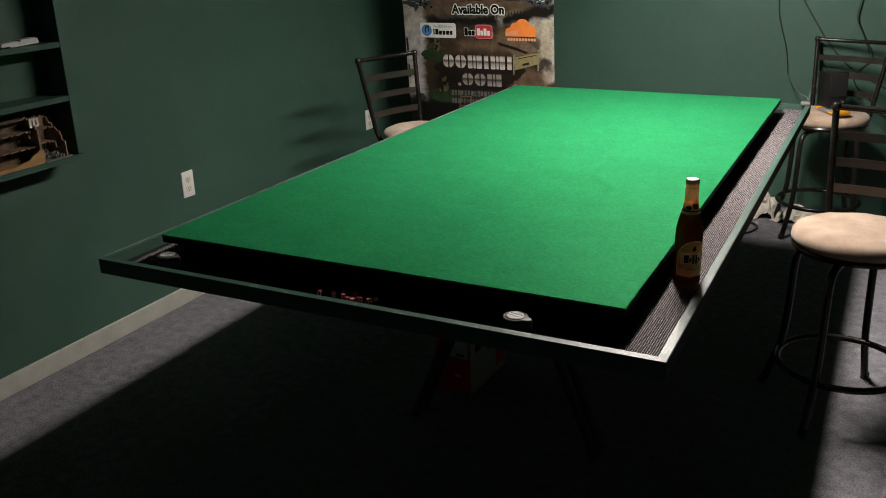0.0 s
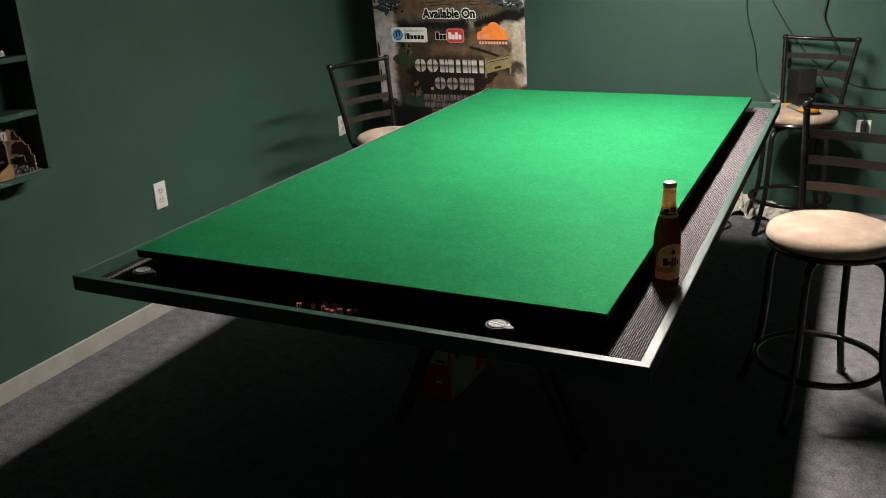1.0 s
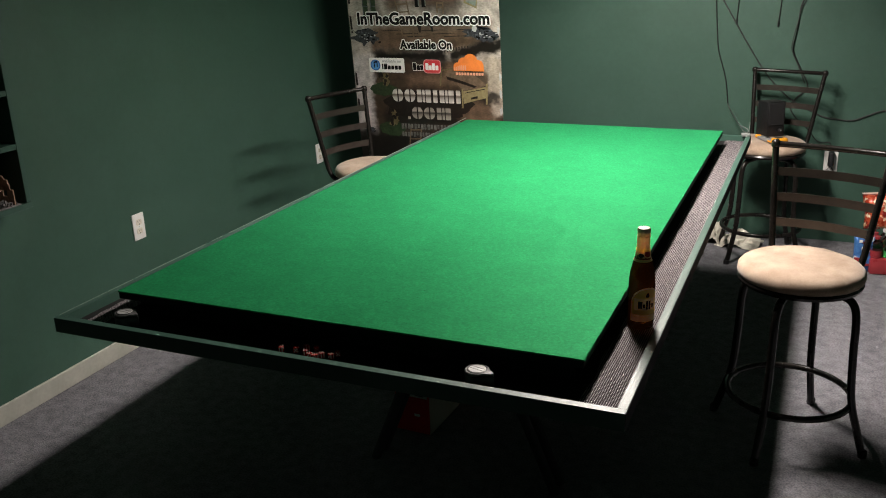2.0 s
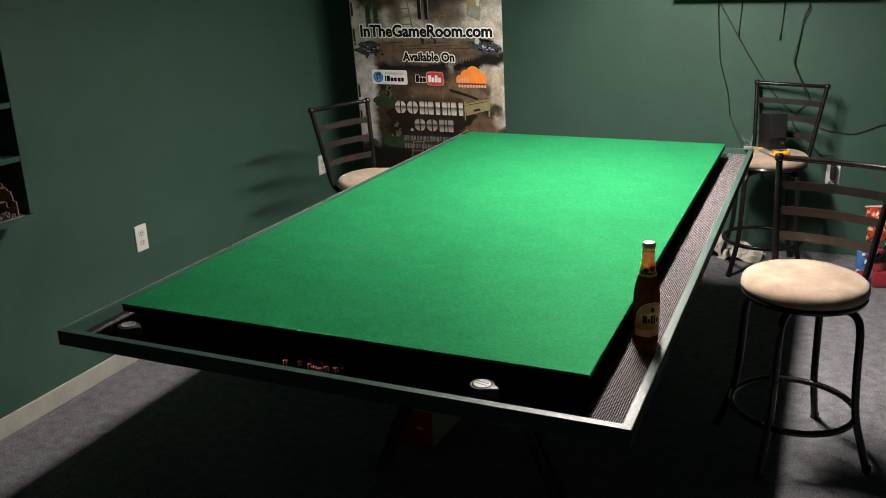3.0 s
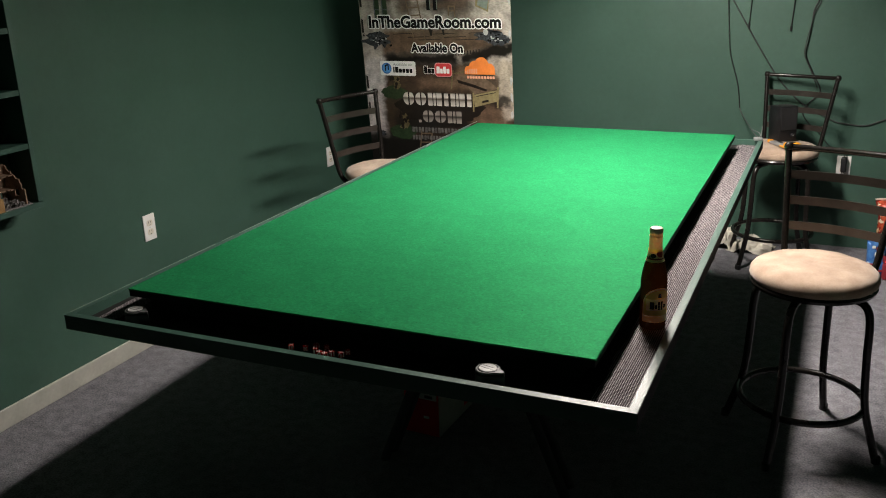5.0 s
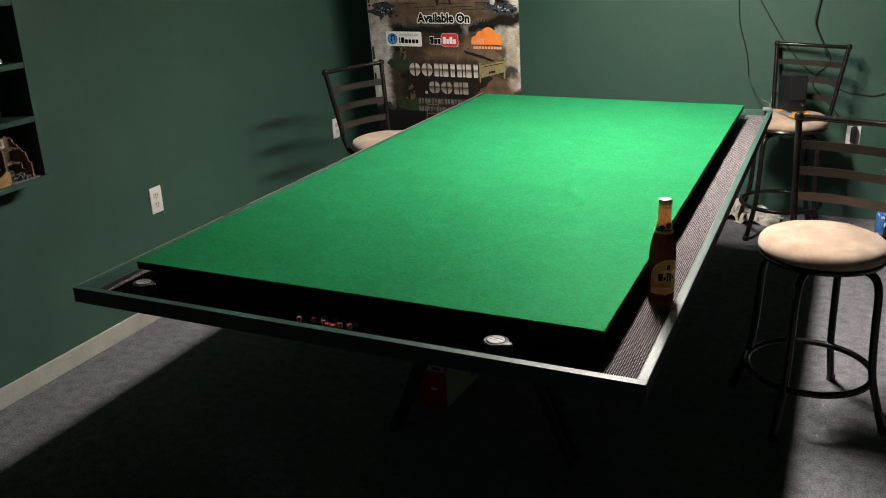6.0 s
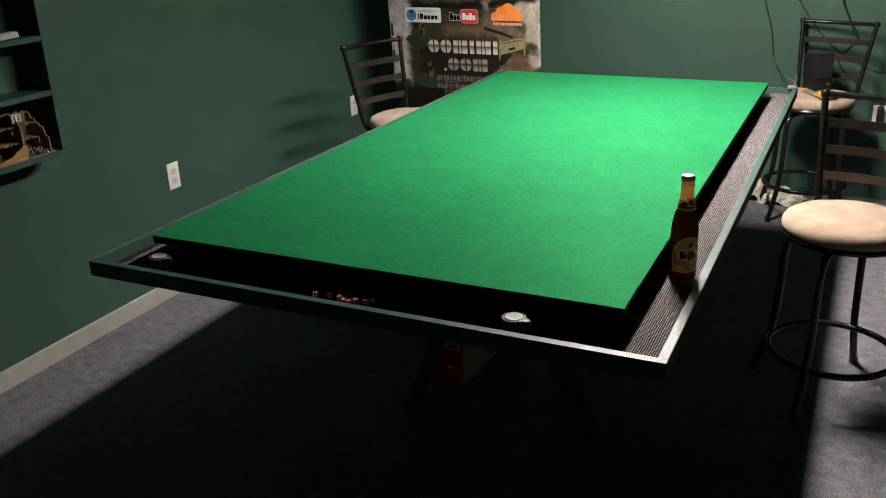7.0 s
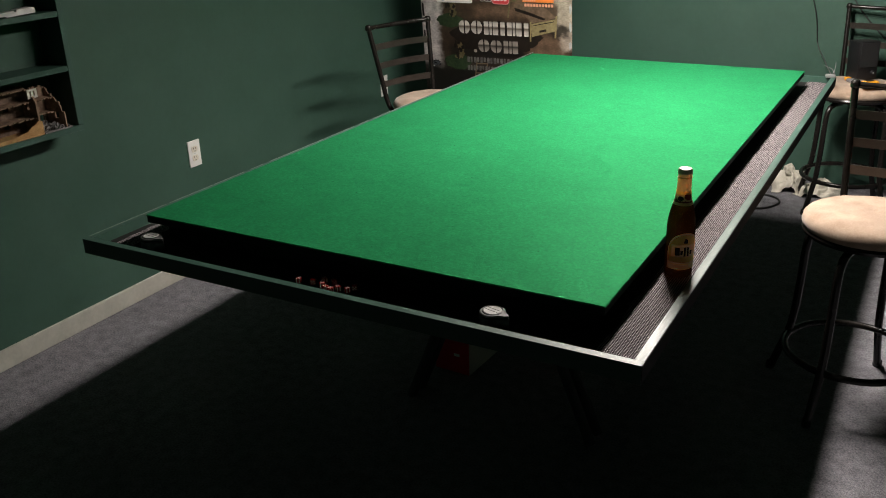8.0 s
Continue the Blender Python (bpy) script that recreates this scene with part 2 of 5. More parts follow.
def gaming_table():
    t = thing("gaming_table", pose(0, 0, 0), "large dark green gaming table top with a sunken edge tray", "table")
    x0, x1, y0, y1 = RIM
    part("rim_rail", boxed(x0, x1, y0, y0 + RIM_W, RIM_BOTTOM, RIM_TOP, 0.0003), RIM_PAINT, t, "painted wooden front rail of the tray")
    part("rim_rail", boxed(x0, x1, y1 - RIM_W, y1, RIM_BOTTOM, RIM_TOP, 0.0003), RIM_PAINT, t)
    part("rim_rail", boxed(x0, x0 + RIM_W, y0 + RIM_W, y1 - RIM_W, RIM_BOTTOM, RIM_TOP, 0.0003), RIM_PAINT, t)
    part("rim_rail", boxed(x1 - RIM_W, x1, y0 + RIM_W, y1 - RIM_W, RIM_BOTTOM, RIM_TOP, 0.0003), RIM_PAINT, t)
    # strip added over the painted face to make it darker
    part("edge_strip", boxed(x1, x1 + 0.0012, y0 + 0.001, y1 - 0.001, RIM_BOTTOM + 0.001, RIM_TOP - 0.002), BLACK_BOARD, t, "thin black strip over the outer face of the rail")
    # thin paler line in broken lengths along the rail's outer top edge
    pale_bits, y = bmesh.new(), y0 + 0.02
    rnd = random.Random(9)
    while y < y1 - 0.1:
        y2 = y + rnd.uniform(0.05, 0.30)
        box(pale_bits, x0 - 0.0006, x0 + rnd.uniform(0.0012, 0.0026), y, y2, RIM_TOP - 0.0020, RIM_TOP + 0.0005, 0.0002)
        y = y2 + rnd.choice((0.004, 0.01, 0.03))
    part("pale_edge", pale_bits, plain("pale_edge_tone", (0.20, 0.24, 0.20), 0.6), t, "thin paler broken line along the outer top edge of the rail")
    part("tray_bottom", boxed(x0 + RIM_W, x1 - RIM_W, y0 + RIM_W, y1 - RIM_W, TRAY - 0.012, TRAY), BLACK_BOARD, t, "black painted plywood tray bottom")
    part("riser", boxed(0.035, 1.185, 0.035, 2.405, TRAY, 0.780), BLACK_BOARD, t, "black riser box under the playing surface")


def felt_board():
    t = thing("playing_board", pose(0, 0, 0.780), "large playing board covered in bright green felt with black edges", "game board")
    part("panel", boxed(0, 1.22, 0, 2.44, 0, 0.0175, 0.001), BLACK_BOARD, t, "black edged board")
    bm = bmesh.new()
    nx, ny = 122, 244
    rnd = random.Random(77)
    rows = []
    for i in range(nx + 1):
        row = []
        for j in range(ny + 1):
            x, y = 1.22 * i / nx, 2.44 * j / ny
            q = Vector((x, y, 0))
            z = 0.0205 + 0.0004 * noise.noise(q * 5) + 0.00012 * noise.noise(q * 31)
            crease = abs((x - 0.93) * 0.9 + (y - 0.85) * 0.25 + 0.05 * noise.noise(q * 5))
            z += 0.0022 * math.exp(-(crease / 0.018) ** 2) * math.exp(-((y - 0.85) / 0.35) ** 2)
            if i in (0, nx):
                x += rnd.uniform(-0.0004, 0.0012) * (1 if i else -1)
            if j in (0, ny):
                y += rnd.uniform(-0.0004, 0.0012) * (1 if j else -1)
            row.append(bm.verts.new((x, y, z)))
        rows.append(row)
    for i in range(nx):
        for j in range(ny):
            bm.faces.new((rows[i][j], rows[i + 1][j], rows[i + 1][j + 1], rows[i][j + 1]))
    rim = [rows[i][0] for i in range(nx + 1)] + [rows[nx][j] for j in range(1, ny + 1)] + [rows[i][ny] for i in range(nx - 1, -1, -1)] + [rows[0][j] for j in range(ny - 1, 0, -1)]
    low = [bm.verts.new((v.co.x, v.co.y, 0.0168 + rnd.uniform(-0.0008, 0.0008))) for v in rim]
    for k in range(len(rim)):
        m = (k + 1) % len(rim)
        bm.faces.new((rim[m], rim[k], low[k], low[m]))
    bmesh.ops.recalc_face_normals(bm, faces=bm.faces)
    part("felt", bm, FELT, t, "bright green felt with fuzzy edges")
    fuzz = bmesh.new()
    for k in range(3600):
        side = rnd.random()
        if side < 0.55:
            e, out = Vector((1.22 * rnd.random(), 0, 0.0195)), Vector((0, -1, 0))
        else:
            e, out = Vector((1.22, 2.44 * rnd.random() ** 1.6, 0.0195)), Vector((1, 0, 0))
        along = Vector((-out.y, out.x, 0))
        tip = e + out * rnd.uniform(0.0008, 0.0046) + along * rnd.uniform(-0.004, 0.004) + Vector((0, 0, rnd.uniform(-0.004, 0.0035)))
        w = along * rnd.uniform(0.00025, 0.0006)
        fuzz.faces.new([fuzz.verts.new(e - out * 0.001 - w), fuzz.verts.new(e - out * 0.001 + w), fuzz.verts.new(tip)])
    part("fuzz", fuzz, FELT, t, "loose green fibres along the cut edge")


# ---------------------------------------------------------------- stools
def stool(x, y, leg_angle, seat_angle, label, rail_z=0.941, lift=0.0):
    """A four-legged swivel stool; lift: how much higher its legs, seat and back stand than the others."""
    tall = 1 + lift / 0.535
    s = thing("bar_stool", pose(x, y, 0), label, "stool", "bar stools")
    for k in range(4):
        a = radians(leg_angle + 90 * k)
        c, d = math.cos(a), math.sin(a)
        path = smooth_path([(r * c, r * d, z * tall) for r, z in ((0.09, 0.535), (0.14, 0.532), (0.172, 0.512), (0.185, 0.46), (0.189, 0.34), (0.200, 0.19), (0.230, 0.08), (0.252, 0.008))], 5)
        leg = part("leg", tubed(path, 0.0125, 12), BLACK_METAL, s)
        part("foot_cap", lathe(bmesh.new(), ((0, 0), (0.014, 0), (0.015, 0.004), (0.0145, 0.022), (0.0125, 0.024)), 14, (0.254 * c, 0.254 * d, 0)), BLACK_PLASTIC, leg, "black plastic foot cap")
    part("foot_ring", tubed([(0.196 * math.cos(i * math.pi / 24), 0.196 * math.sin(i * math.pi / 24), 0.160) for i in range(48)], 0.011, 10, True), BLACK_METAL, s, "round black tubular footrest ring")
    part("swivel_plate", boxed(-0.1, 0.1, -0.1, 0.1, 0.535 + lift, 0.552 + lift, 0.002), BLACK_METAL, s)
    turn = Matrix.Rotation(radians(seat_angle), 4, "Z")
    pan = part("seat_pan", lathe(bmesh.new(), ((0, 0.552), (0.17, 0.552), (0.188, 0.556), (0.192, 0.566), (0.188, 0.574), (0, 0.574)), 48), BLACK_METAL, s, "black steel seat pan")
    pan.location.z = lift
    cushion = bmesh.new()
    lathe(cushion, ((0, 0.570), (0.180, 0.570), (0.190, 0.576), (0.194, 0.588), (0.192, 0.602), (0.183, 0.613), (0.165, 0.621), (0.13, 0.626), (0.08, 0.628), (0.04, 0.6285), (0, 0.6285)), 96)
    for v in cushion.verts:
        around = math.atan2(v.co.y, v.co.x)
        if v.co.z > 0.6:
            v.co.z += 0.005 * (noise.noise(v.co * 14) + 0.5 * noise.noise(v.co * 30)) * min(1, (0.2 - v.co.xy.length) * 20)
        if 0.574 < v.co.z < 0.618:
            k = 1 + 0.010 * noise.noise(Vector((math.cos(around) * 9, math.sin(around) * 9, 2))) + 0.006 * noise.noise(Vector((math.cos(around) * 22, math.sin(around) * 22, v.co.z * 60)))
            v.co.x, v.co.y = v.co.x * k, v.co.y * k
    part("seat", cushion, SUEDE, s, "beige suede round seat cushion", 60).location.z = lift
    high, low = Vector((0.182, 0.236, rail_z)), Vector((0.143, 0.163, 0.572 + lift))
    at = lambda side, z: Vector((side, 1, 1)) * low.lerp(high, (z - low.z) / (high.z - low.z))
    for side in (-1, 1):
        path = smooth_path([turn @ Vector(q) for q in ((side * 0.105, 0.105, 0.556 + lift), (side * 0.135, 0.142, 0.557 + lift), at(side, 0.60 + lift), at(side, 0.72), at(side, 0.83), at(side, rail_z))], 6)
        post = part("back_post", tubed(path, 0.0110, 12), BLACK_METAL, s)
        knob = part("end_knob", lathe(bmesh.new(), ((0, -0.015), (0.009, -0.0145), (0.0145, -0.008), (0.0155, 0), (0.0145, 0.008), (0.009, 0.0145), (0, 0.015)), 16), BLACK_METAL, post, "rounded end knob")
        knob.location = turn @ at(side, rail_z)
    rail = smooth_path([turn @ Vector((u * high.x, high.y + 0.030 * (1 - u * u), rail_z - 0.004 * (1 - u * u))) for u in (-1, -0.6, -0.2, 0.2, 0.6, 1)], 4)
    part("top_rail", tubed(rail, 0.0100, 12), BLACK_METAL, s, "black tubular top rail")
    for drop in (0.090, 0.174, 0.258):
        z = rail_z - drop
        w, y0 = at(1, z).x, at(1, z).y
        bm = bmesh.new()
        rows = []
        for i in range(9):
            u = -1 + i / 4
            yy = y0 + 0.026 * (1 - u * u)
            rows.append([bm.verts.new(turn @ Vector((u * w, yy + dy, z + dz))) for dy, dz in ((-0.002, -0.0145), (0.002, -0.0145), (0.002, 0.0145), (-0.002, 0.0145))])
        for a, b in zip(rows, rows[1:]):
            for k in range(4):
                bm.faces.new((a[k], a[(k + 1) % 4], b[(k + 1) % 4], b[k]))
        bm.faces.new(rows[0][::-1])
        bm.faces.new(rows[-1])
        bmesh.ops.recalc_face_normals(bm, faces=bm.faces)
        part("slat", bm, SLAT_METAL, s, "curved flat steel back slat")
    return s


# ---------------------------------------------------------------- more materials
def plain(name, color, rough=0.5, metal=0.0, spec=0.5, **k):
    d = tuple(c * 0.85 for c in color)
    return surface(name, d, tuple(min(1, c * 1.1) for c in color), 25, 160, rough, metal, bump=k.get("bump", 0.04), spec=spec)


def liner_material():
    """Woven non-slip mesh: rows of pale padded beads with dark gaps, 5 mm apart."""
    m = bpy.data.materials.new("liner_mesh")
    m.use_nodes = True
    n, l = m.node_tree.nodes, m.node_tree.links
    bsdf = n["Principled BSDF"]
    tc = n.new("ShaderNodeTexCoord")
    sep = n.new("ShaderNodeSeparateXYZ")
    l.new(tc.outputs["Object"], sep.inputs[0])
    waves = []
    for axis, pitch, lo, hi in (("X", 0.0047, -0.40, 0.45), ("Y", 0.0056, -0.45, 0.35)):
        mul = n.new("ShaderNodeMath")
        mul.operation = "MULTIPLY"
        mul.inputs[1].default_value = 2 * math.pi / pitch
        l.new(sep.outputs[axis], mul.inputs[0])
        s = n.new("ShaderNodeMath")
        s.operation = "SINE"
        l.new(mul.outputs[0], s.inputs[0])
        rng = n.new("ShaderNodeMapRange")
        rng.inputs["From Min"].default_value, rng.inputs["From Max"].default_value = lo, hi
        l.new(s.outputs[0], rng.inputs["Value"])
        waves.append(rng)
    both = n.new("ShaderNodeMath")
    both.operation = "MULTIPLY"
    l.new(waves[0].outputs[0], both.inputs[0])
    l.new(waves[1].outputs[0], both.inputs[1])
    noise_tex = n.new("ShaderNodeTexNoise")
    noise_tex.inputs["Scale"].default_value = 18
    l.new(tc.outputs["Object"], noise_tex.inputs["Vector"])
    tone = n.new("ShaderNodeValToRGB")
    tone.color_ramp.elements[0].color, tone.color_ramp.elements[1].color = (0.33, 0.295, 0.305, 1), (0.46, 0.415, 0.425, 1)
    l.new(noise_tex.outputs["Fac"], tone.inputs["Fac"])
    mix = n.new("ShaderNodeMix")
    mix.data_type = "RGBA"
    mix.inputs["A"].default_value = (0.052, 0.045, 0.048, 1)
    l.new(both.outputs[0], mix.inputs["Factor"])
    l.new(tone.outputs["Color"], mix.inputs["B"])
    l.new(mix.outputs["Result"], bsdf.inputs["Base Color"])
    bsdf.inputs["Roughness"].default_value = 0.5
    shine = n.new("ShaderNodeMath")
    shine.operation = "MULTIPLY"
    shine.inputs[1].default_value = 0.25
    l.new(both.outputs[0], shine.inputs[0])
    l.new(shine.outputs[0], bsdf.inputs["Specular IOR Level"])
    b = n.new("ShaderNodeBump")
    b.inputs["Strength"].default_value, b.inputs["Distance"].default_value = 0.7, 0.002
    l.new(both.outputs[0], b.inputs["Height"])
    l.new(b.outputs["Normal"], bsdf.inputs["Normal"])
    return m


def glass_material(name, color, rough=0.05):
    m = bpy.data.materials.new(name)
    m.use_nodes = True
    b = m.node_tree.nodes["Principled BSDF"]
    b.inputs["Base Color"].default_value = (*color, 1)
    b.inputs["Transmission Weight"].default_value = 1.0
    b.inputs["Roughness"].default_value = rough
    b.inputs["IOR"].default_value = 1.5
    return m


LINER = liner_material()


def tinted_glass(name, color, shine):
    """Coloured bottle glass with its drink: light passes straight through and is tinted at each surface."""
    m = bpy.data.materials.new(name)
    m.use_nodes = True
    n, l = m.node_tree.nodes, m.node_tree.links
    clear, gloss, add = n.new("ShaderNodeBsdfTransparent"), n.new("ShaderNodeBsdfGlossy"), n.new("ShaderNodeAddShader")
    tc, tex, ramp = n.new("ShaderNodeTexCoord"), n.new("ShaderNodeTexNoise"), n.new("ShaderNodeMapRange")
    tex.inputs["Scale"].default_value = 30
    ramp.inputs["To Min"].default_value, ramp.inputs["To Max"].default_value = 0.04, 0.12
    l.new(tc.outputs["Object"], tex.inputs["Vector"])
    l.new(tex.outputs["Fac"], ramp.inputs["Value"])
    l.new(ramp.outputs["Result"], gloss.inputs["Roughness"])
    clear.inputs["Color"].default_value = (*color, 1)
    gloss.inputs["Color"].default_value = (shine, shine, shine, 1)
    body, both = n.new("ShaderNodeBsdfTranslucent"), n.new("ShaderNodeAddShader")
    body.inputs["Color"].default_value = (0.020, 0.0095, 0.0035, 1)
    l.new(clear.outputs[0], both.inputs[0])
    l.new(body.outputs[0], both.inputs[1])
    l.new(both.outputs[0], add.inputs[0])
    l.new(gloss.outputs[0], add.inputs[1])
    l.new(add.outputs[0], n["Material Output"].inputs["Surface"])
    return m


AMBER_GLASS = tinted_glass("amber_glass", (0.12, 0.06, 0.022), 0.012)
CLEAR_PET = glass_material("clear_pet", (0.85, 0.88, 0.88), 0.15)
RED_RESIN = glass_material("red_resin", (0.38, 0.006, 0.006), 0.12)
RED_RESIN.node_tree.nodes["Principled BSDF"].inputs["Transmission Weight"].default_value = 0.15
PIP_WHITE = plain("pip_white", (0.90, 0.88, 0.84), 0.5)
GOLD_FOIL = surface("gold_foil", (0.66, 0.40, 0.17), (1.0, 0.78, 0.46), 110, 260, 0.46, metal=0.10, bump=0.5, bump_scale=150)
CAP_TIN = plain("cap_tin", (0.86, 0.74, 0.52), 0.4)
CREAM_PAPER = surface("cream_paper", (0.80, 0.66, 0.42), (0.92, 0.80, 0.56), 45, 220, 0.6, bump=0.05)
GOLD_PAPER = plain("gold_paper", (0.90, 0.56, 0.16), 0.5)


def let_light_through(m, color):
    """Thin paper or foil made translucent: light from behind is added to brighten its face."""
    n, l = m.node_tree.nodes, m.node_tree.links
    glow, add = n.new("ShaderNodeBsdfTranslucent"), n.new("ShaderNodeAddShader")
    glow.inputs["Color"].default_value = (*color, 1)
    l.new(n["Principled BSDF"].outputs[0], add.inputs[0])
    l.new(glow.outputs[0], add.inputs[1])
    l.new(add.outputs[0], n["Material Output"].inputs["Surface"])


let_light_through(CREAM_PAPER, (0.92, 0.76, 0.54))
# opaque neck foil given translucency to brighten the side turned from the lamp
let_light_through(GOLD_FOIL, (0.33, 0.255, 0.165))
let_light_through(GOLD_PAPER, (1.0, 0.68, 0.28))
INK = plain("ink", (0.015, 0.012, 0.01), 0.6)
MAROON = plain("maroon_print", (0.22, 0.03, 0.025), 0.5)
STEEL = surface("brushed_steel", (0.50, 0.50, 0.50), (0.70, 0.70, 0.69), 30, 180, 0.35, metal=0.7, bump=0.05)
TV_GLOSS = plain("tv_gloss", (0.010, 0.010, 0.012), 0.12)
TV_SCREEN = plain("tv_screen", (0.006, 0.006, 0.008), 0.08, bump=0.0)
CABLE_BLACK = plain("cable_black", (0.012, 0.012, 0.012), 0.45)
CABLE_GREY = plain("cable_grey", (0.07, 0.075, 0.07), 0.5)
CABLE_DULL = plain("cable_dull", (0.028, 0.030, 0.029), 0.4)
CABLE_SHINE = plain("cable_shine", (0.05, 0.052, 0.05), 0.14)
ORANGE_PLASTIC = plain("orange_plastic", (0.85, 0.36, 0.02), 0.4)
GREY_PLASTIC = plain("grey_plastic", (0.24, 0.24, 0.25), 0.4)
RUIN_BROWN = surface("ruin_brown", (0.11, 0.070, 0.046), (0.36, 0.24, 0.165), 45, 220, 0.9, bump=0.7, bump_scale=150)
RUIN_DARK = surface("ruin_dark", (0.06, 0.040, 0.029), (0.22, 0.15, 0.108), 50, 220, 0.9, bump=0.7, bump_scale=150)
RUIN_TAN = surface("ruin_tan", (0.28, 0.15, 0.055), (0.48, 0.29, 0.12), 40, 200, 0.85, bump=0.4)
RUIN_RUBBLE = surface("ruin_rubble", (0.04, 0.035, 0.035), (0.34, 0.32, 0.31), 130, 400, 0.95, bump=0.8)
CHIP_FOIL = surface("chip_foil", (0.34, 0.025, 0.015), (0.66, 0.13, 0.05), 30, 60, 0.28, metal=0.2, bump=0.4, bump_scale=45, depth=0.006)


def add_blotches(m, colors, scale):
    """Printed blotches: irregular cells of a few inks over the material's own colour."""
    n, l = m.node_tree.nodes, m.node_tree.links
    bsdf = n["Principled BSDF"]
    out = bsdf.inputs["Base Color"].links[0].from_socket
    tc, warp, add = n.new("ShaderNodeTexCoord"), n.new("ShaderNodeTexNoise"), n.new("ShaderNodeVectorMath")
    add.operation = "MULTIPLY_ADD"
    warp.inputs["Scale"].default_value, warp.inputs["Detail"].default_value = scale * 1.5, 4
    add.inputs[1].default_value = (0.05, 0.05, 0.05)
    l.new(tc.outputs["Object"], warp.inputs["Vector"])
    l.new(warp.outputs["Color"], add.inputs[0])
    l.new(tc.outputs["Object"], add.inputs[2])
    for k, color in enumerate(colors):
        cell, pick, mix = n.new("ShaderNodeTexVoronoi"), n.new("ShaderNodeMath"), n.new("ShaderNodeMix")
        cell.inputs["Scale"].default_value = scale * (1 + 0.37 * k)
        pick.operation = "LESS_THAN"
        pick.inputs[1].default_value = 0.30
        mix.data_type = "RGBA"
        l.new(add.outputs[0], cell.inputs["Vector"])
        l.new(cell.outputs["Color"], pick.inputs[0])
        l.new(pick.outputs[0], mix.inputs["Factor"])
        l.new(out, mix.inputs["A"])
        mix.inputs["B"].default_value = (*color, 1)
        out = mix.outputs["Result"]
    l.new(out, bsdf.inputs["Base Color"])


add_blotches(CHIP_FOIL, ((0.80, 0.50, 0.26), (0.24, 0.02, 0.015), (0.86, 0.72, 0.52)), 30)
BLUE_FOIL = surface("blue_foil", (0.02, 0.09, 0.35), (0.10, 0.28, 0.62), 26, 90, 0.3, metal=0.2, bump=0.3, bump_scale=60)
add_blotches(BLUE_FOIL, ((0.62, 0.66, 0.74), (0.38, 0.03, 0.04)), 26)
RED_FILM = plain("red_film", (0.30, 0.03, 0.038), 0.3)
GREEN_LABEL = plain("green_label", (0.03, 0.20, 0.05), 0.4)
TRESTLE_BLACK = surface("trestle_black", (0.045, 0.045, 0.048), (0.075, 0.075, 0.079), 12, 120, 0.8, bump=0.1, spec=0.1)


# ---------------------------------------------------------------- fixtures on the walls
def outlet(name, m, label):
    o = thing(name, m, label, "outlet")
    part("plate", boxed(-0.035, 0.035, -0.006, 0, -0.057, 0.057, 0.0022, 2), WHITE_PLASTIC, o)
    for dz in (0.0195, -0.0195):
        bm = bmesh.new()
        pts = []
        for i in range(24):
            a = 2 * math.pi * i / 24
            pts.append((0.0172 * math.cos(a), max(-0.0125, min(0.0125, 0.0172 * math.sin(a))) + dz))
        prism(bm, pts, -0.0078, -0.005)
        socket = part("socket", bm, plain("socket_face", (0.78, 0.72, 0.62), 0.4), o, "dingy ivory socket face")
        for dx, w, h0 in ((-0.0063, 0.0012, 0.0045), (0.0063, 0.0012, 0.0038)):
            part("slot", boxed(dx - w, dx + w, -0.0083, -0.0074, dz + 0.0035 - h0, dz + 0.0035 + h0), DARK_HOLE, socket)
        part("slot", boxed(-0.0024, 0.0024, -0.0083, -0.0074, dz - 0.0105, dz - 0.0060), DARK_HOLE, socket)
    part("screw", lathe(bmesh.new(), ((0, 0), (0.003, 0), (0.0025, 0.0012), (0, 0.0014)), 10), STEEL, o).matrix_basis = Matrix.Translation((0, -0.006, 0)) @ pose(0, 0, 0, 90)
    return o


def television():
    t = thing("television", pose(1.289, NORTH, 1.374), "large black flat television mounted on the green wall", "television")
    part("bezel", boxed(-0.494, 0.494, -0.085, -0.045, 0, 0.585, 0.006, 2), TV_GLOSS, t)
    part("screen", boxed(-0.474, 0.474, -0.0875, -0.0845, 0.03, 0.565), TV_SCREEN, t, "glossy black switched-off screen")
    part("rear_housing", boxed(-0.36, 0.36, -0.045, -0.018, 0.05, 0.50, 0.01), BLACK_PLASTIC, t)
    part("wall_bracket", boxed(-0.15, 0.15, -0.018, 0, 0.15, 0.40), BLACK_METAL, t)
    part("badge", boxed(-0.484, -0.445, -0.0868, -0.0845, 0.008, 0.0125), STEEL, t, "small silver badge")


def cable(points, r, material, label, steps=7, plug=None):
    c = thing("cable", pose(0, 0, 0), label, "cable", "hanging cables")
    part("cord", tubed(smooth_path(points, steps), r, 8), material, c)
    if plug:
        part("connector", tubed(plug, r * 2.0, 8), BLACK_PLASTIC, c)
    return c


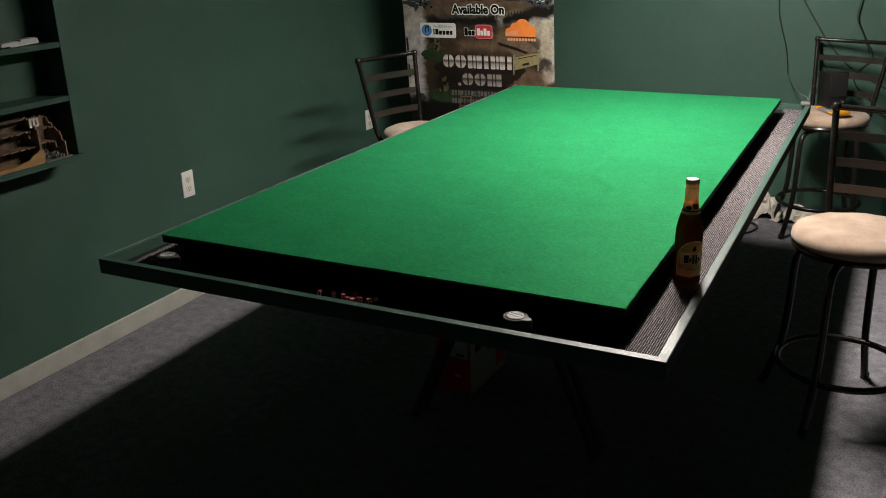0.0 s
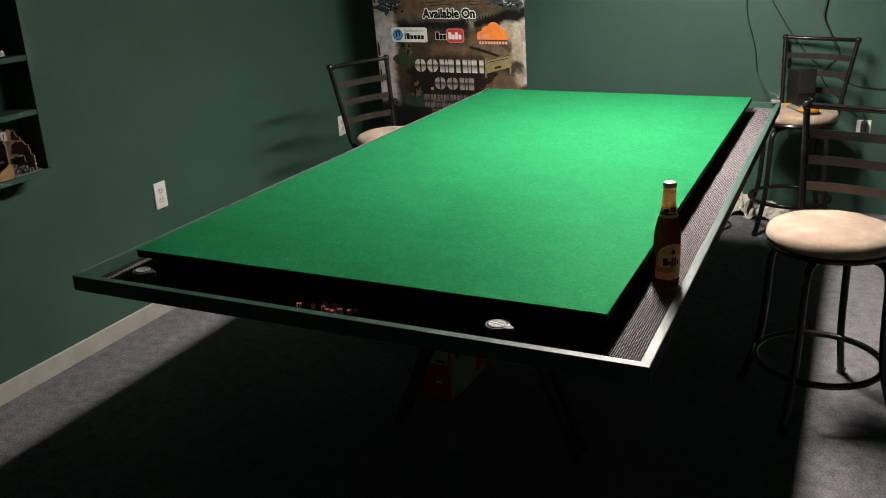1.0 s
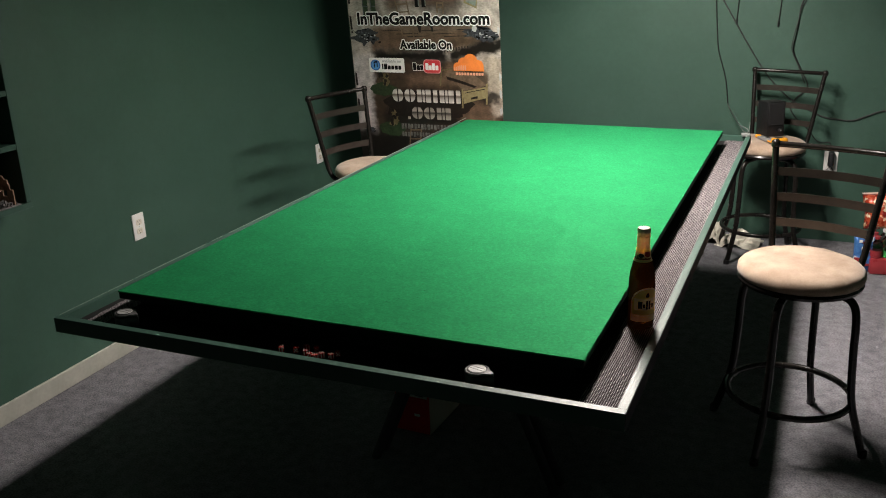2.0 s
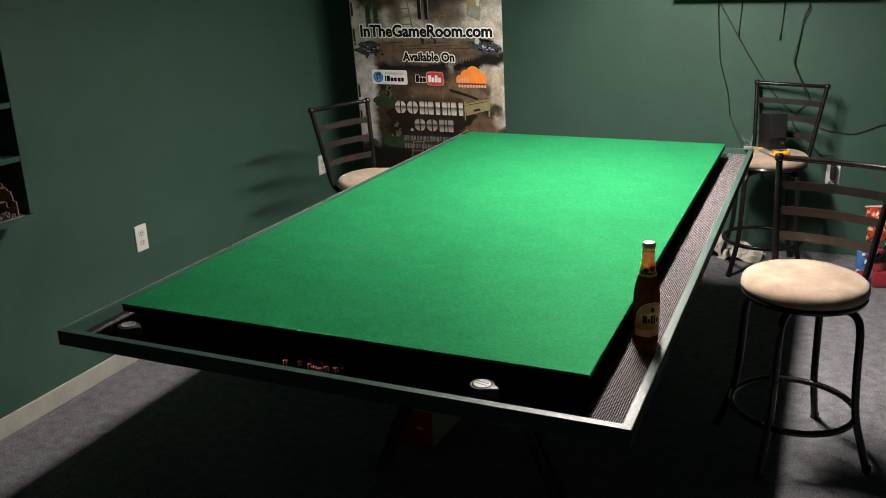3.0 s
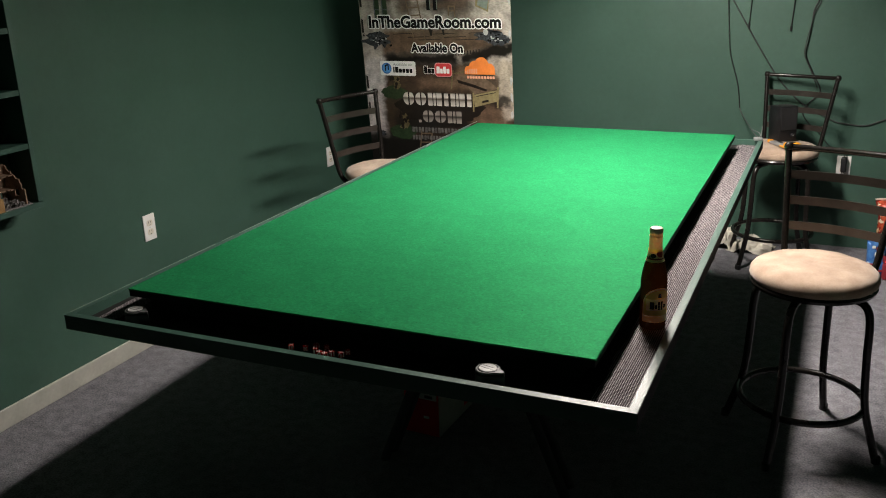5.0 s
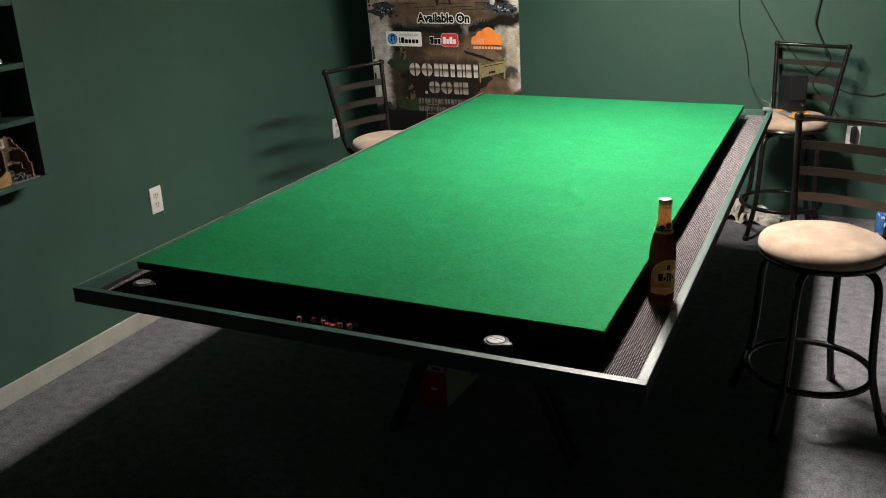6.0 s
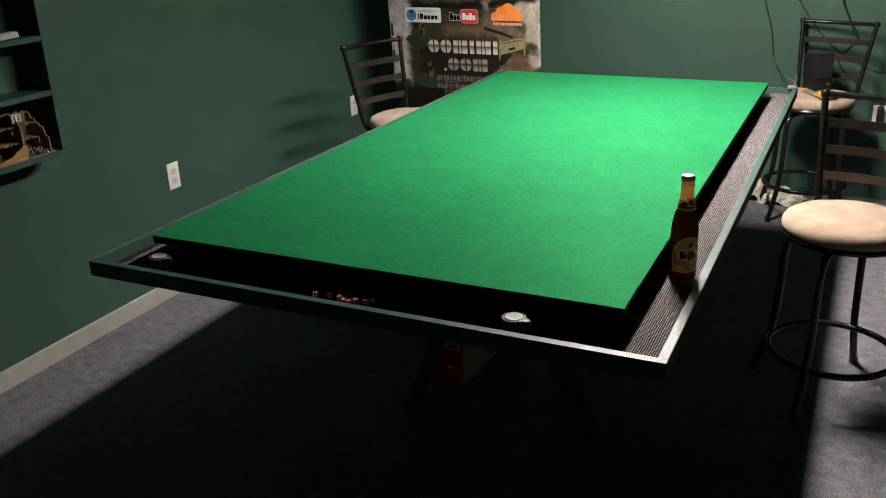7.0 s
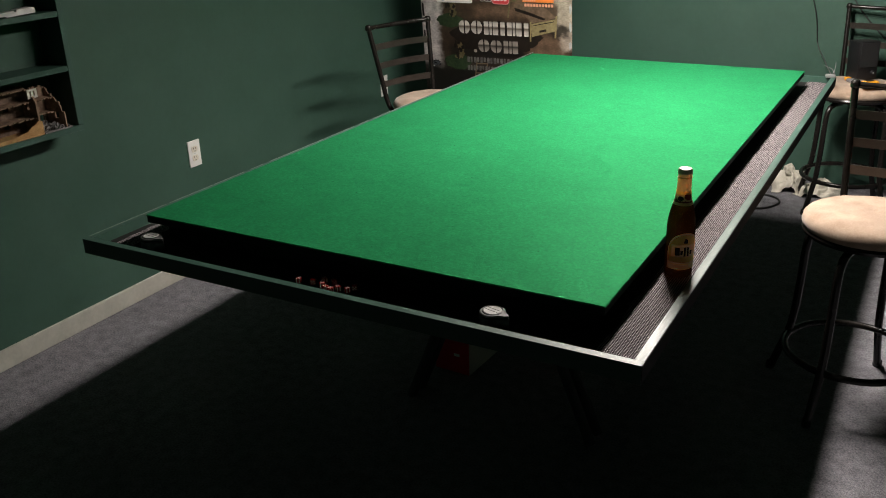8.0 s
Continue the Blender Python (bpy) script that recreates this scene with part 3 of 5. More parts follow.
def cables():
    w = NORTH - 0.007
    cable([(1.032, w - 0.02, 1.390), (1.037, w - 0.004, 1.286), (1.052, w, 1.129), (1.064, w, 1.035), (1.106, w, 0.899), (1.121, w, 0.825), (1.131, w, 0.747)], 0.0029, CABLE_BLACK, "black cable hanging down the wall below the television")
    cable([(1.131, w, 0.747), (1.150, w - 0.03, 0.715), (1.205, w - 0.25, 0.700), (1.270, w - 0.60, 0.715), (1.308, NORTH - 0.93, 0.772)], 0.0024, CABLE_GREY, "thin grey cable running down behind the stool")
    cable([(1.032, w - 0.02, 1.372), (1.050, w, 1.335), (1.153, w, 1.166), (1.235, w, 1.035), (1.315, w, 0.918), (1.400, w, 0.825), (1.467, w, 0.770), (1.559, w, 0.721), (1.620, w, 0.692), (1.674, w, 0.682), (1.765, w, 0.676), (1.830, w, 0.700), (1.908, w, 0.732), (2.05, w, 0.75)], 0.0036, CABLE_DULL, "thin grey cable slanting across the wall")
    cable([(1.156, w - 0.02, 1.390), (1.152, w, 1.286), (1.148, w, 1.197)], 0.0027, CABLE_BLACK, "short black cable ending in a plug", plug=[(1.148, w, 1.200), (1.147, w, 1.173)])
    cable([(1.368, w - 0.02, 1.390), (1.366, w, 1.286), (1.360, w, 1.186)], 0.0027, CABLE_BLACK, "short black cable ending in a plug", plug=[(1.360, w, 1.187), (1.359, w, 1.160)])
    c = cable([(1.464, w - 0.02, 1.390), (1.487, w, 1.333), (1.464, w, 1.265), (1.460, w, 1.181), (1.451, w, 1.108), (1.445, w, 1.040), (1.485, w, 0.951), (1.529, w, 0.867), (1.525, w, 0.831), (1.485, w, 0.789), (1.456, w, 0.737), (1.485, w, 0.684), (1.548, w, 0.627), (1.600, w, 0.564), (1.636, w - 0.02, 0.553), (1.668, w - 0.03, 0.559), (1.684, w - 0.032, 0.527), (1.684, w - 0.032, 0.501)], 0.0031, CABLE_BLACK, "black power cable dropping to the outlet", 6)
    part("power_adapter", boxed(1.671, 1.700, NORTH - 0.050, NORTH - 0.009, 0.428, 0.508, 0.008, 3), BLACK_PLASTIC, c, "black plug-in power adapter")
    for dx, z in ((-0.018, 0.399), (0.021, 0.396)):
        part("lead", tubed(smooth_path([(1.685, NORTH - 0.030, 0.436), (1.685 + 0.3 * dx, NORTH - 0.026, 0.420), (1.685 + dx, NORTH - 0.010, z)], 5), 0.0022, 8), CABLE_BLACK, c)
    # added paler strand that stands in for the highlight on the power cable
    cable([(1.468, w - 0.02, 1.390), (1.495, w, 1.317), (1.468, w - 0.004, 1.254), (1.456, w - 0.012, 1.181), (1.443, w - 0.022, 1.108), (1.440, w - 0.022, 1.040), (1.480, w - 0.006, 0.951), (1.516, w, 0.867)], 0.0026, CABLE_SHINE, "thin glossy grey strand added along the power cable as its highlight")


def wall_shelf():
    s = thing("wall_shelf", pose(WEST, 0, 0), "shallow open wall shelf painted the same dark green", "shelf")
    d = 0.112
    part("side_panel", boxed(0, d, 0.568, 0.588, 0.806, 1.62, 0.001), SHELF_PAINT, s)
    part("side_panel", boxed(0, d, -0.72, -0.70, 0.806, 1.62, 0.001), SHELF_PAINT, s)
    for z in (1.016, 1.200, 1.405):
        part("shelf_board", boxed(0, d - 0.001, -0.70, 0.568, z - 0.019, z, 0.001), SHELF_PAINT, s)
    part("shelf_board", boxed(0, d + 0.004, -0.72, 0.587, 0.786, 0.8055, 0.001), SHELF_PAINT, s)
    part("shelf_board", boxed(0, d, -0.72, 0.588, 1.62, 1.64, 0.001), SHELF_PAINT, s)


def wall_with_holes(bm, length, height, thick, holes, seed, ragged=0.012, fall=0.0):
    """A ragged-topped wall along +y from 0 to length with rectangular holes, thickness along x, built of small blocks."""
    rnd = random.Random(seed)
    step = 0.004
    ny = int(length / step)
    for i in range(ny):
        top = height - fall * (i / ny) ** 1.5 - ragged * (1 + noise.noise(Vector((i * 0.35, seed, 0)))) - ragged * rnd.random() * 0.3
        z0 = 0.0
        spans = []
        y = (i + 0.5) * step
        cuts = sorted((a, b) for y0, y1, a, b in holes if y0 < y < y1)
        for a, b in cuts:
            if a > z0:
                spans.append((z0, min(a, top)))
            z0 = b
        if z0 < top:
            spans.append((z0, top))
        for a, b in spans:
            if b - a > 0.002:
                box(bm, -thick / 2, thick / 2, i * step, (i + 1) * step, a, b)
    bmesh.ops.remove_doubles(bm, verts=bm.verts, dist=0.0001)
    return bm


def ruin():
    r = thing("ruined_building_model", pose(WEST, 0, 0.806), "brown scale model of a ruined house standing on the shelf", "scale model")
    w = bmesh.new()
    wall_with_holes(w, 0.26, 0.165, 0.008, [(0.03, 0.055, 0.02, 0.05), (0.10, 0.125, 0.02, 0.05), (0.17, 0.195, 0.02, 0.05), (0.03, 0.055, 0.075, 0.105), (0.10, 0.125, 0.075, 0.105), (0.18, 0.20, 0.078, 0.1), (0.06, 0.085, 0.13, 0.155), (0.15, 0.175, 0.13, 0.155)], 3)
    bmesh.ops.translate(w, verts=w.verts, vec=(0.022, 0.17, 0.006))
    part("back_wall", w, RUIN_DARK, r, "dark brown back wall with window holes")
    w = bmesh.new()
    wall_with_holes(w, 0.078, 0.172, 0.007, [(0.028, 0.042, 0.075, 0.100)], 8, 0.016, 0.050)
    bmesh.ops.rotate(w, verts=w.verts, cent=(0, 0, 0), matrix=Matrix.Rotation(radians(-90), 3, "Z"))
    bmesh.ops.translate(w, verts=w.verts, vec=(0.022, 0.428, 0.006))
    part("cross_wall", w, RUIN_BROWN, r, "ragged brown cross wall")
    for z, x1 in ((0.055, 0.094), (0.108, 0.088), (0.150, 0.07)):
        bm = bmesh.new()
        rnd = random.Random(int(z * 1000))
        for i in range(34):
            y = 0.17 + i * 0.0076
            box(bm, 0.026, x1 - 0.012 * rnd.random(), y, y + 0.007, z, z + 0.004)
        part("floor_slab", bm, RUIN_BROWN, r, "splintered plank floor")
    base = bmesh.new()
    prism(base, [(0.02, 0), (0.108, 0), (0.108, 0.006), (0.02, 0.006)], 0.15, 0.43)
    part("base_plate", base, RUIN_TAN, r, "orange-tan base plate")
    bm = bmesh.new()
    pts = [(0.15, 0.006), (0.432, 0.006), (0.432, 0.045), (0.418, 0.050), (0.405, 0.040), (0.388, 0.034), (0.372, 0.022), (0.345, 0.018), (0.32, 0.012), (0.28, 0.013), (0.22, 0.010), (0.15, 0.012)]
    a = [bm.verts.new((0.101, y, z)) for y, z in pts]
    b = [bm.verts.new((0.106, y, z)) for y, z in pts]
    bm.faces.new(a), bm.faces.new(b[::-1])
    for i in range(len(a)):
        j = (i + 1) % len(a)
        bm.faces.new((a[i], a[j], b[j], b[i]))
    bmesh.ops.recalc_face_normals(bm, faces=bm.faces)
    part("broken_front", bm, RUIN_TAN, r, "broken orange-tan front wall")
    w = bmesh.new()
    wall_with_holes(w, 0.085, 0.160, 0.007, [(0.012, 0.03, 0.055, 0.085), (0.045, 0.065, 0.02, 0.048)], 21, 0.016)
    bmesh.ops.translate(w, verts=w.verts, vec=(0.03, 0.432, 0.004))
    part("wing_wall", w, RUIN_BROWN, r, "brown wall of the side wing")
    w = bmesh.new()
    wall_with_holes(w, 0.072, 0.150, 0.006, [(0.030, 0.048, 0.030, 0.052)], 31, 0.018, 0.085)
    bmesh.ops.rotate(w, verts=w.verts, cent=(0, 0, 0), matrix=Matrix.Rotation(radians(-78), 3, "Z"))
    bmesh.ops.translate(w, verts=w.verts, vec=(0.034, 0.512, 0.004))
    part("end_wall", w, RUIN_BROWN, r)
    rnd = random.Random(19)
    for z, y1 in ((0.058, 0.508), (0.108, 0.502)):
        bm = bmesh.new()
        for i in range(9):
            y = 0.434 + i * 0.0076
            box(bm, 0.034, 0.086 - 0.020 * rnd.random(), y, min(y1, y + 0.007), z, z + 0.0035)
        part("floor_slab", bm, RUIN_BROWN, r, "pale plank floor")
    fr = bmesh.new()
    for y0, y1, z0, z1 in ((0.414, 0.452, 0.122, 0.129), (0.414, 0.452, 0.146, 0.152), (0.414, 0.423, 0.129, 0.146), (0.429, 0.437, 0.129, 0.146), (0.443, 0.452, 0.129, 0.146)):
        box(fr, 0.075, 0.080, y0, y1, z0, z1)
    part("window_frame", fr, plain("aged_white", (0.62, 0.59, 0.52), 0.7), r, "white window frame")
    bm = bmesh.new()
    rnd = random.Random(5)
    for i in range(170):
        y, x = 0.435 + 0.105 * rnd.random(), 0.034 + 0.074 * rnd.random()
        s = 0.002 + 0.005 * rnd.random()
        hgt = 0.034 * max(0, 1 - abs(y - 0.465) / 0.06) * rnd.random()
        slab = Matrix.Diagonal((s * rnd.uniform(0.8, 2.2), s * rnd.uniform(0.8, 2.6), s * rnd.uniform(0.3, 1.0), 1))
        bmesh.ops.create_cube(bm, size=1.0, matrix=Matrix.Translation((x, y, 0.003 + hgt)) @ Euler((rnd.random() * 3, rnd.random() * 3, rnd.random() * 3)).to_matrix().to_4x4() @ slab)
    box(bm, 0.03, 0.110, 0.432, 0.545, 0, 0.004)
    part("rubble", bm, RUIN_RUBBLE, r, "grey rubble heap")


def white_piece():
    p = thing("plastic_part", pose(WEST, 0, 1.2005), "white notched plastic part lying on the shelf", "plastic part")
    bm = bmesh.new()
    pts = [(0.350, 0.003), (0.350, 0.013), (0.357, 0.016), (0.415, 0.018), (0.418, 0.014), (0.424, 0.014), (0.425, 0.021), (0.480, 0.023), (0.492, 0.020), (0.494, 0.004), (0.385, 0.0), (0.381, 0.004), (0.365, 0.004)]
    a = [bm.verts.new((0.075, y, z)) for y, z in pts]
    b = [bm.verts.new((0.10, y, z)) for y, z in pts]
    bm.faces.new(a), bm.faces.new(b[::-1])
    for i in range(len(a)):
        j = (i + 1) % len(a)
        bm.faces.new((a[i], a[j], b[j], b[i]))
    bmesh.ops.recalc_face_normals(bm, faces=bm.faces)
    part("body", bm, plain("lilac_white", (0.66, 0.63, 0.65), 0.5), p)


# ---------------------------------------------------------------- banner
def lettering(text, width, height, offset, material, parent, x, y, z, name="lettering", spread=()):
    """One line of raised print, fitted to a width and cap height, facing -y. spread: shifts of further copies that thicken its strokes."""
    cu = bpy.data.curves.new(name, "FONT")
    cu.body, cu.size, cu.offset, cu.extrude, cu.resolution_u = text, 1.0, offset, 0.0, 3
    tmp = new(name, cu)
    bpy.context.view_layer.update()
    me = bpy.data.meshes.new_from_object(tmp.evaluated_get(bpy.context.evaluated_depsgraph_get()))
    bpy.data.objects.remove(tmp)
    co = np.array([v.co[:] for v in me.vertices])
    lo, hi = co.min(0), co.max(0)
    cap = 0.729 + 2 * offset
    sx, sz = width / (hi[0] - lo[0]), height / cap
    bm = bmesh.new()
    for k, (dx, dz) in enumerate(((0, 0), *spread)):
        verts = [bm.verts.new(((v.co.x - lo[0]) * sx + dx, -0.00005 * k, (v.co.y + offset) * sz + dz)) for v in me.vertices]
        for p in me.polygons:
            bm.faces.new([verts[i] for i in p.vertices])
    bpy.data.meshes.remove(me)
    ob = part(name, bm, material, parent)
    ob.location = (x, y, z)
    return ob


def round_rect(x0, x1, z0, z1, r, seg=5):
    out = []
    for cx, cz, a0 in ((x1 - r, z1 - r, 0), (x0 + r, z1 - r, 90), (x0 + r, z0 + r, 180), (x1 - r, z0 + r, 270)):
        for i in range(seg + 1):
            a = radians(a0 + 90 * i / seg)
            out.append((cx + r * math.cos(a), cz + r * math.sin(a)))
    return out


def disc(cx, cz, r, seg=24, squash=1.0):
    return [(cx + r * math.cos(2 * math.pi * i / seg), cz + squash * r * math.sin(2 * math.pi * i / seg)) for i in range(seg)]


def blob(cx, cz, rx, rz, seed, seg=26, rough=0.35):
    return [(cx + rx * (1 + rough * noise.noise(Vector((math.cos(a) * 2, math.sin(a) * 2, seed)))) * math.cos(a),
             cz + rz * (1 + rough * noise.noise(Vector((math.cos(a) * 3, math.sin(a) * 3, seed + 9)))) * math.sin(a)) for a in (2 * math.pi * i / seg for i in range(seg))]


def photo_print(x0, x1):
    """The banner's photograph: soft patches of plaster, plank floor and dark gaps, warped and broken up by noise."""
    m = bpy.data.materials.new("photo_print")
    m.use_nodes = True
    n, l = m.node_tree.nodes, m.node_tree.links
    bsdf = n["Principled BSDF"]
    tc = n.new("ShaderNodeTexCoord")

    def noise_at(scale, detail, stretch=(1, 1, 1)):
        mp, k = n.new("ShaderNodeMapping"), n.new("ShaderNodeTexNoise")
        mp.inputs["Scale"].default_value = stretch
        k.inputs["Scale"].default_value, k.inputs["Detail"].default_value = scale, detail
        l.new(tc.outputs["Object"], mp.inputs["Vector"])
        l.new(mp.outputs[0], k.inputs["Vector"])
        return k

    def vector(op, a, b):
        k = n.new("ShaderNodeVectorMath")
        k.operation = op
        l.new(a, k.inputs[0])
        if isinstance(b, tuple):
            k.inputs[1].default_value = b
        else:
            l.new(b, k.inputs[1])
        return k.outputs[0]

    def warped(scale, detail, amount):
        return vector("MULTIPLY", vector("SUBTRACT", noise_at(scale, detail).outputs["Color"], (0.5, 0.5, 0.5)), (amount, 0, amount))

    where = vector("ADD", vector("ADD", tc.outputs["Object"], warped(9, 3, 0.07)), warped(40, 6, 0.045))

    def blend(fac, a, b, mode="MIX"):
        k = n.new("ShaderNodeMix")
        k.data_type, k.blend_type = "RGBA", mode
        for socket, v in ((k.inputs["Factor"], fac), (k.inputs["A"], a), (k.inputs["B"], b)):
            if isinstance(v, float):
                socket.default_value = v
            elif isinstance(v, tuple):
                socket.default_value = (*v, 1)
            else:
                l.new(v, socket)
        return k.outputs["Result"]

    def patch(under, color, cx, cz, hx, hz, soft, turn=0.0, strength=1.0):
        """Lays a soft-edged rectangle of colour over what is there."""
        mp, sep = n.new("ShaderNodeMapping"), n.new("ShaderNodeSeparateXYZ")
        mp.vector_type = "TEXTURE"
        mp.inputs["Location"].default_value, mp.inputs["Rotation"].default_value = (cx, 0, cz), (0, radians(turn), 0)
        l.new(where, mp.inputs["Vector"])
        l.new(mp.outputs[0], sep.inputs[0])
        fac = None
        for axis, half in (("X", hx), ("Z", hz)):
            size, edge = n.new("ShaderNodeMath"), n.new("ShaderNodeMapRange")
            size.operation, edge.interpolation_type = "ABSOLUTE", "SMOOTHSTEP"
            l.new(sep.outputs[axis], size.inputs[0])
            edge.inputs["From Min"].default_value, edge.inputs["From Max"].default_value = half + soft, max(0.0, half - soft)
            edge.inputs["To Max"].default_value = strength if fac is None else 1.0
            l.new(size.outputs[0], edge.inputs["Value"])
            if fac is None:
                fac = edge.outputs[0]
            else:
                both = n.new("ShaderNodeMath")
                both.operation = "MULTIPLY"
                l.new(fac, both.inputs[0])
                l.new(edge.outputs[0], both.inputs[1])
                fac = both.outputs[0]
        return blend(fac, under, color)

    plaster, tan = (0.63, 0.55, 0.49), (0.55, 0.46, 0.37)
    brown, umber, deep = (0.195, 0.122, 0.078), (0.074, 0.045, 0.028), (0.010, 0.0070, 0.0055)
    c = patch(plaster, umber, -0.42, 1.46, 0.34, 0.06, 0.05, 0, 0.7)
    c = patch(c, deep, -0.42, 1.62, 0.60, 0.19, 0.06)
    c = patch(c, umber, -0.70, 1.435, 0.12, 0.05, 0.03)
    c = patch(c, deep, -0.37, 1.39, 0.075, 0.085, 0.04, 0, 0.9)
    c = patch(c, umber, -0.26, 1.37, 0.07, 0.10, 0.045, 0, 0.8)
    c = patch(c, deep, -0.71, 1.33, 0.045, 0.085, 0.025, 0, 0.55)
    c = patch(c, umber, -0.585, 1.36, 0.04, 0.06, 0.03, 0, 0.8)
    c = patch(c, brown, -0.42, 1.345, 0.20, 0.016, 0.02, -2, 0.6)
    # upper plank floor and the dark below it
    c = patch(c, brown, -0.38, 1.165, 0.36, 0.075, 0.030, -3)
    c = patch(c, (0.17, 0.125, 0.09), -0.33, 1.20, 0.20, 0.022, 0.025, -3, 0.6)
    c = patch(c, umber, -0.42, 1.105, 0.34, 0.018, 0.016, -8, 0.7)
    c = patch(c, deep, -0.50, 1.055, 0.22, 0.030, 0.022, -2)
    c = patch(c, deep, -0.10, 1.100, 0.16, 0.030, 0.018, -14)
    c = patch(c, deep, -0.45, 0.990, 0.30, 0.055, 0.030)
    c = patch(c, umber, -0.36, 0.985, 0.20, 0.035, 0.030, 0, 0.7)
    c = patch(c, umber, -0.42, 0.80, 0.50, 0.21, 0.03)
    # side walls
    c = patch(c, (0.80, 0.73, 0.71), x0 + 0.060, 0.945, 0.070, 0.120, 0.022)
    c = patch(c, (0.74, 0.67, 0.65), x0 + 0.050, 0.700, 0.060, 0.140, 0.022)
    c = patch(c, tan, x1 - 0.030, 0.90, 0.050, 0.155, 0.018)
    c = patch(c, tan, x1 - 0.075, 1.015, 0.055, 0.040, 0.020, -20, 0.8)
    # lower floor, the bed's corner and the dark hollow
    c = patch(c, brown, -0.40, 0.925, 0.14, 0.032, 0.028, -4, 0.8)
    c = patch(c, brown, -0.19, 0.945, 0.115, 0.055, 0.022, 18)
    c = patch(c, (0.09, 0.066, 0.048), -0.13, 0.955, 0.07, 0.030, 0.022, 24, 0.8)
    c = patch(c, deep, -0.46, 0.760, 0.26, 0.105, 0.040)
    c = patch(c, umber, -0.70, 0.800, 0.06, 0.05, 0.035, 0, 0.8)
    c = patch(c, brown, -0.13, 0.735, 0.105, 0.055, 0.030, -16, 0.9)
    c = patch(c, deep, -0.045, 0.825, 0.045, 0.030, 0.018, -30, 0.9)
    c = patch(c, deep, -0.45, 0.30, 0.60, 0.33, 0.04)
    grit, fine = n.new("ShaderNodeMapRange"), n.new("ShaderNodeMapRange")
    for rng, tex, lo in ((grit, noise_at(22, 9), 0.50), (fine, noise_at(70, 4, (1, 1, 2.2)), 0.66)):
        rng.inputs["From Min"].default_value, rng.inputs["From Max"].default_value = 0.32, 0.64
        rng.inputs["To Min"].default_value = lo
        l.new(tex.outputs["Fac"], rng.inputs["Value"])
    for rng in (grit, fine):
        c = blend(1.0, c, rng.outputs[0], "MULTIPLY")
    l.new(c, bsdf.inputs["Base Color"])
    bsdf.inputs["Roughness"].default_value = 0.42
    return m


def chrome_print(name, dark, light, z0, z1):
    """Printed chrome: pale at the foot and shoulder with a dark brown band across, mottled."""
    m = bpy.data.materials.new(name)
    m.use_nodes = True
    n, l = m.node_tree.nodes, m.node_tree.links
    tc, sep, rng, ramp, tex, mix = (n.new("ShaderNode" + k) for k in ("TexCoord", "SeparateXYZ", "MapRange", "ValToRGB", "TexNoise", "Mix"))
    l.new(tc.outputs["Object"], sep.inputs[0])
    l.new(sep.outputs["Z"], rng.inputs["Value"])
    rng.inputs["From Min"].default_value, rng.inputs["From Max"].default_value = z0, z1
    stops = ((0.0, light), (0.30, tuple(0.7 * v for v in light)), (0.52, dark), (0.66, light), (0.88, tuple(0.85 * v for v in light)), (1.0, dark))
    while len(ramp.color_ramp.elements) < len(stops):
        ramp.color_ramp.elements.new(0.5)
    for el, (p, col) in zip(ramp.color_ramp.elements, stops):
        el.position, el.color = p, (*col, 1)
    l.new(rng.outputs[0], ramp.inputs["Fac"])
    tex.inputs["Scale"].default_value, tex.inputs["Detail"].default_value = 26, 4
    l.new(tc.outputs["Object"], tex.inputs["Vector"])
    mix.data_type, mix.blend_type = "RGBA", "MULTIPLY"
    mix.inputs["Factor"].default_value = 0.75
    l.new(ramp.outputs["Color"], mix.inputs["A"])
    l.new(tex.outputs["Fac"], mix.inputs["B"])
    l.new(mix.outputs["Result"], n["Principled BSDF"].inputs["Base Color"])
    n["Principled BSDF"].inputs["Roughness"].default_value = 0.42
    return m


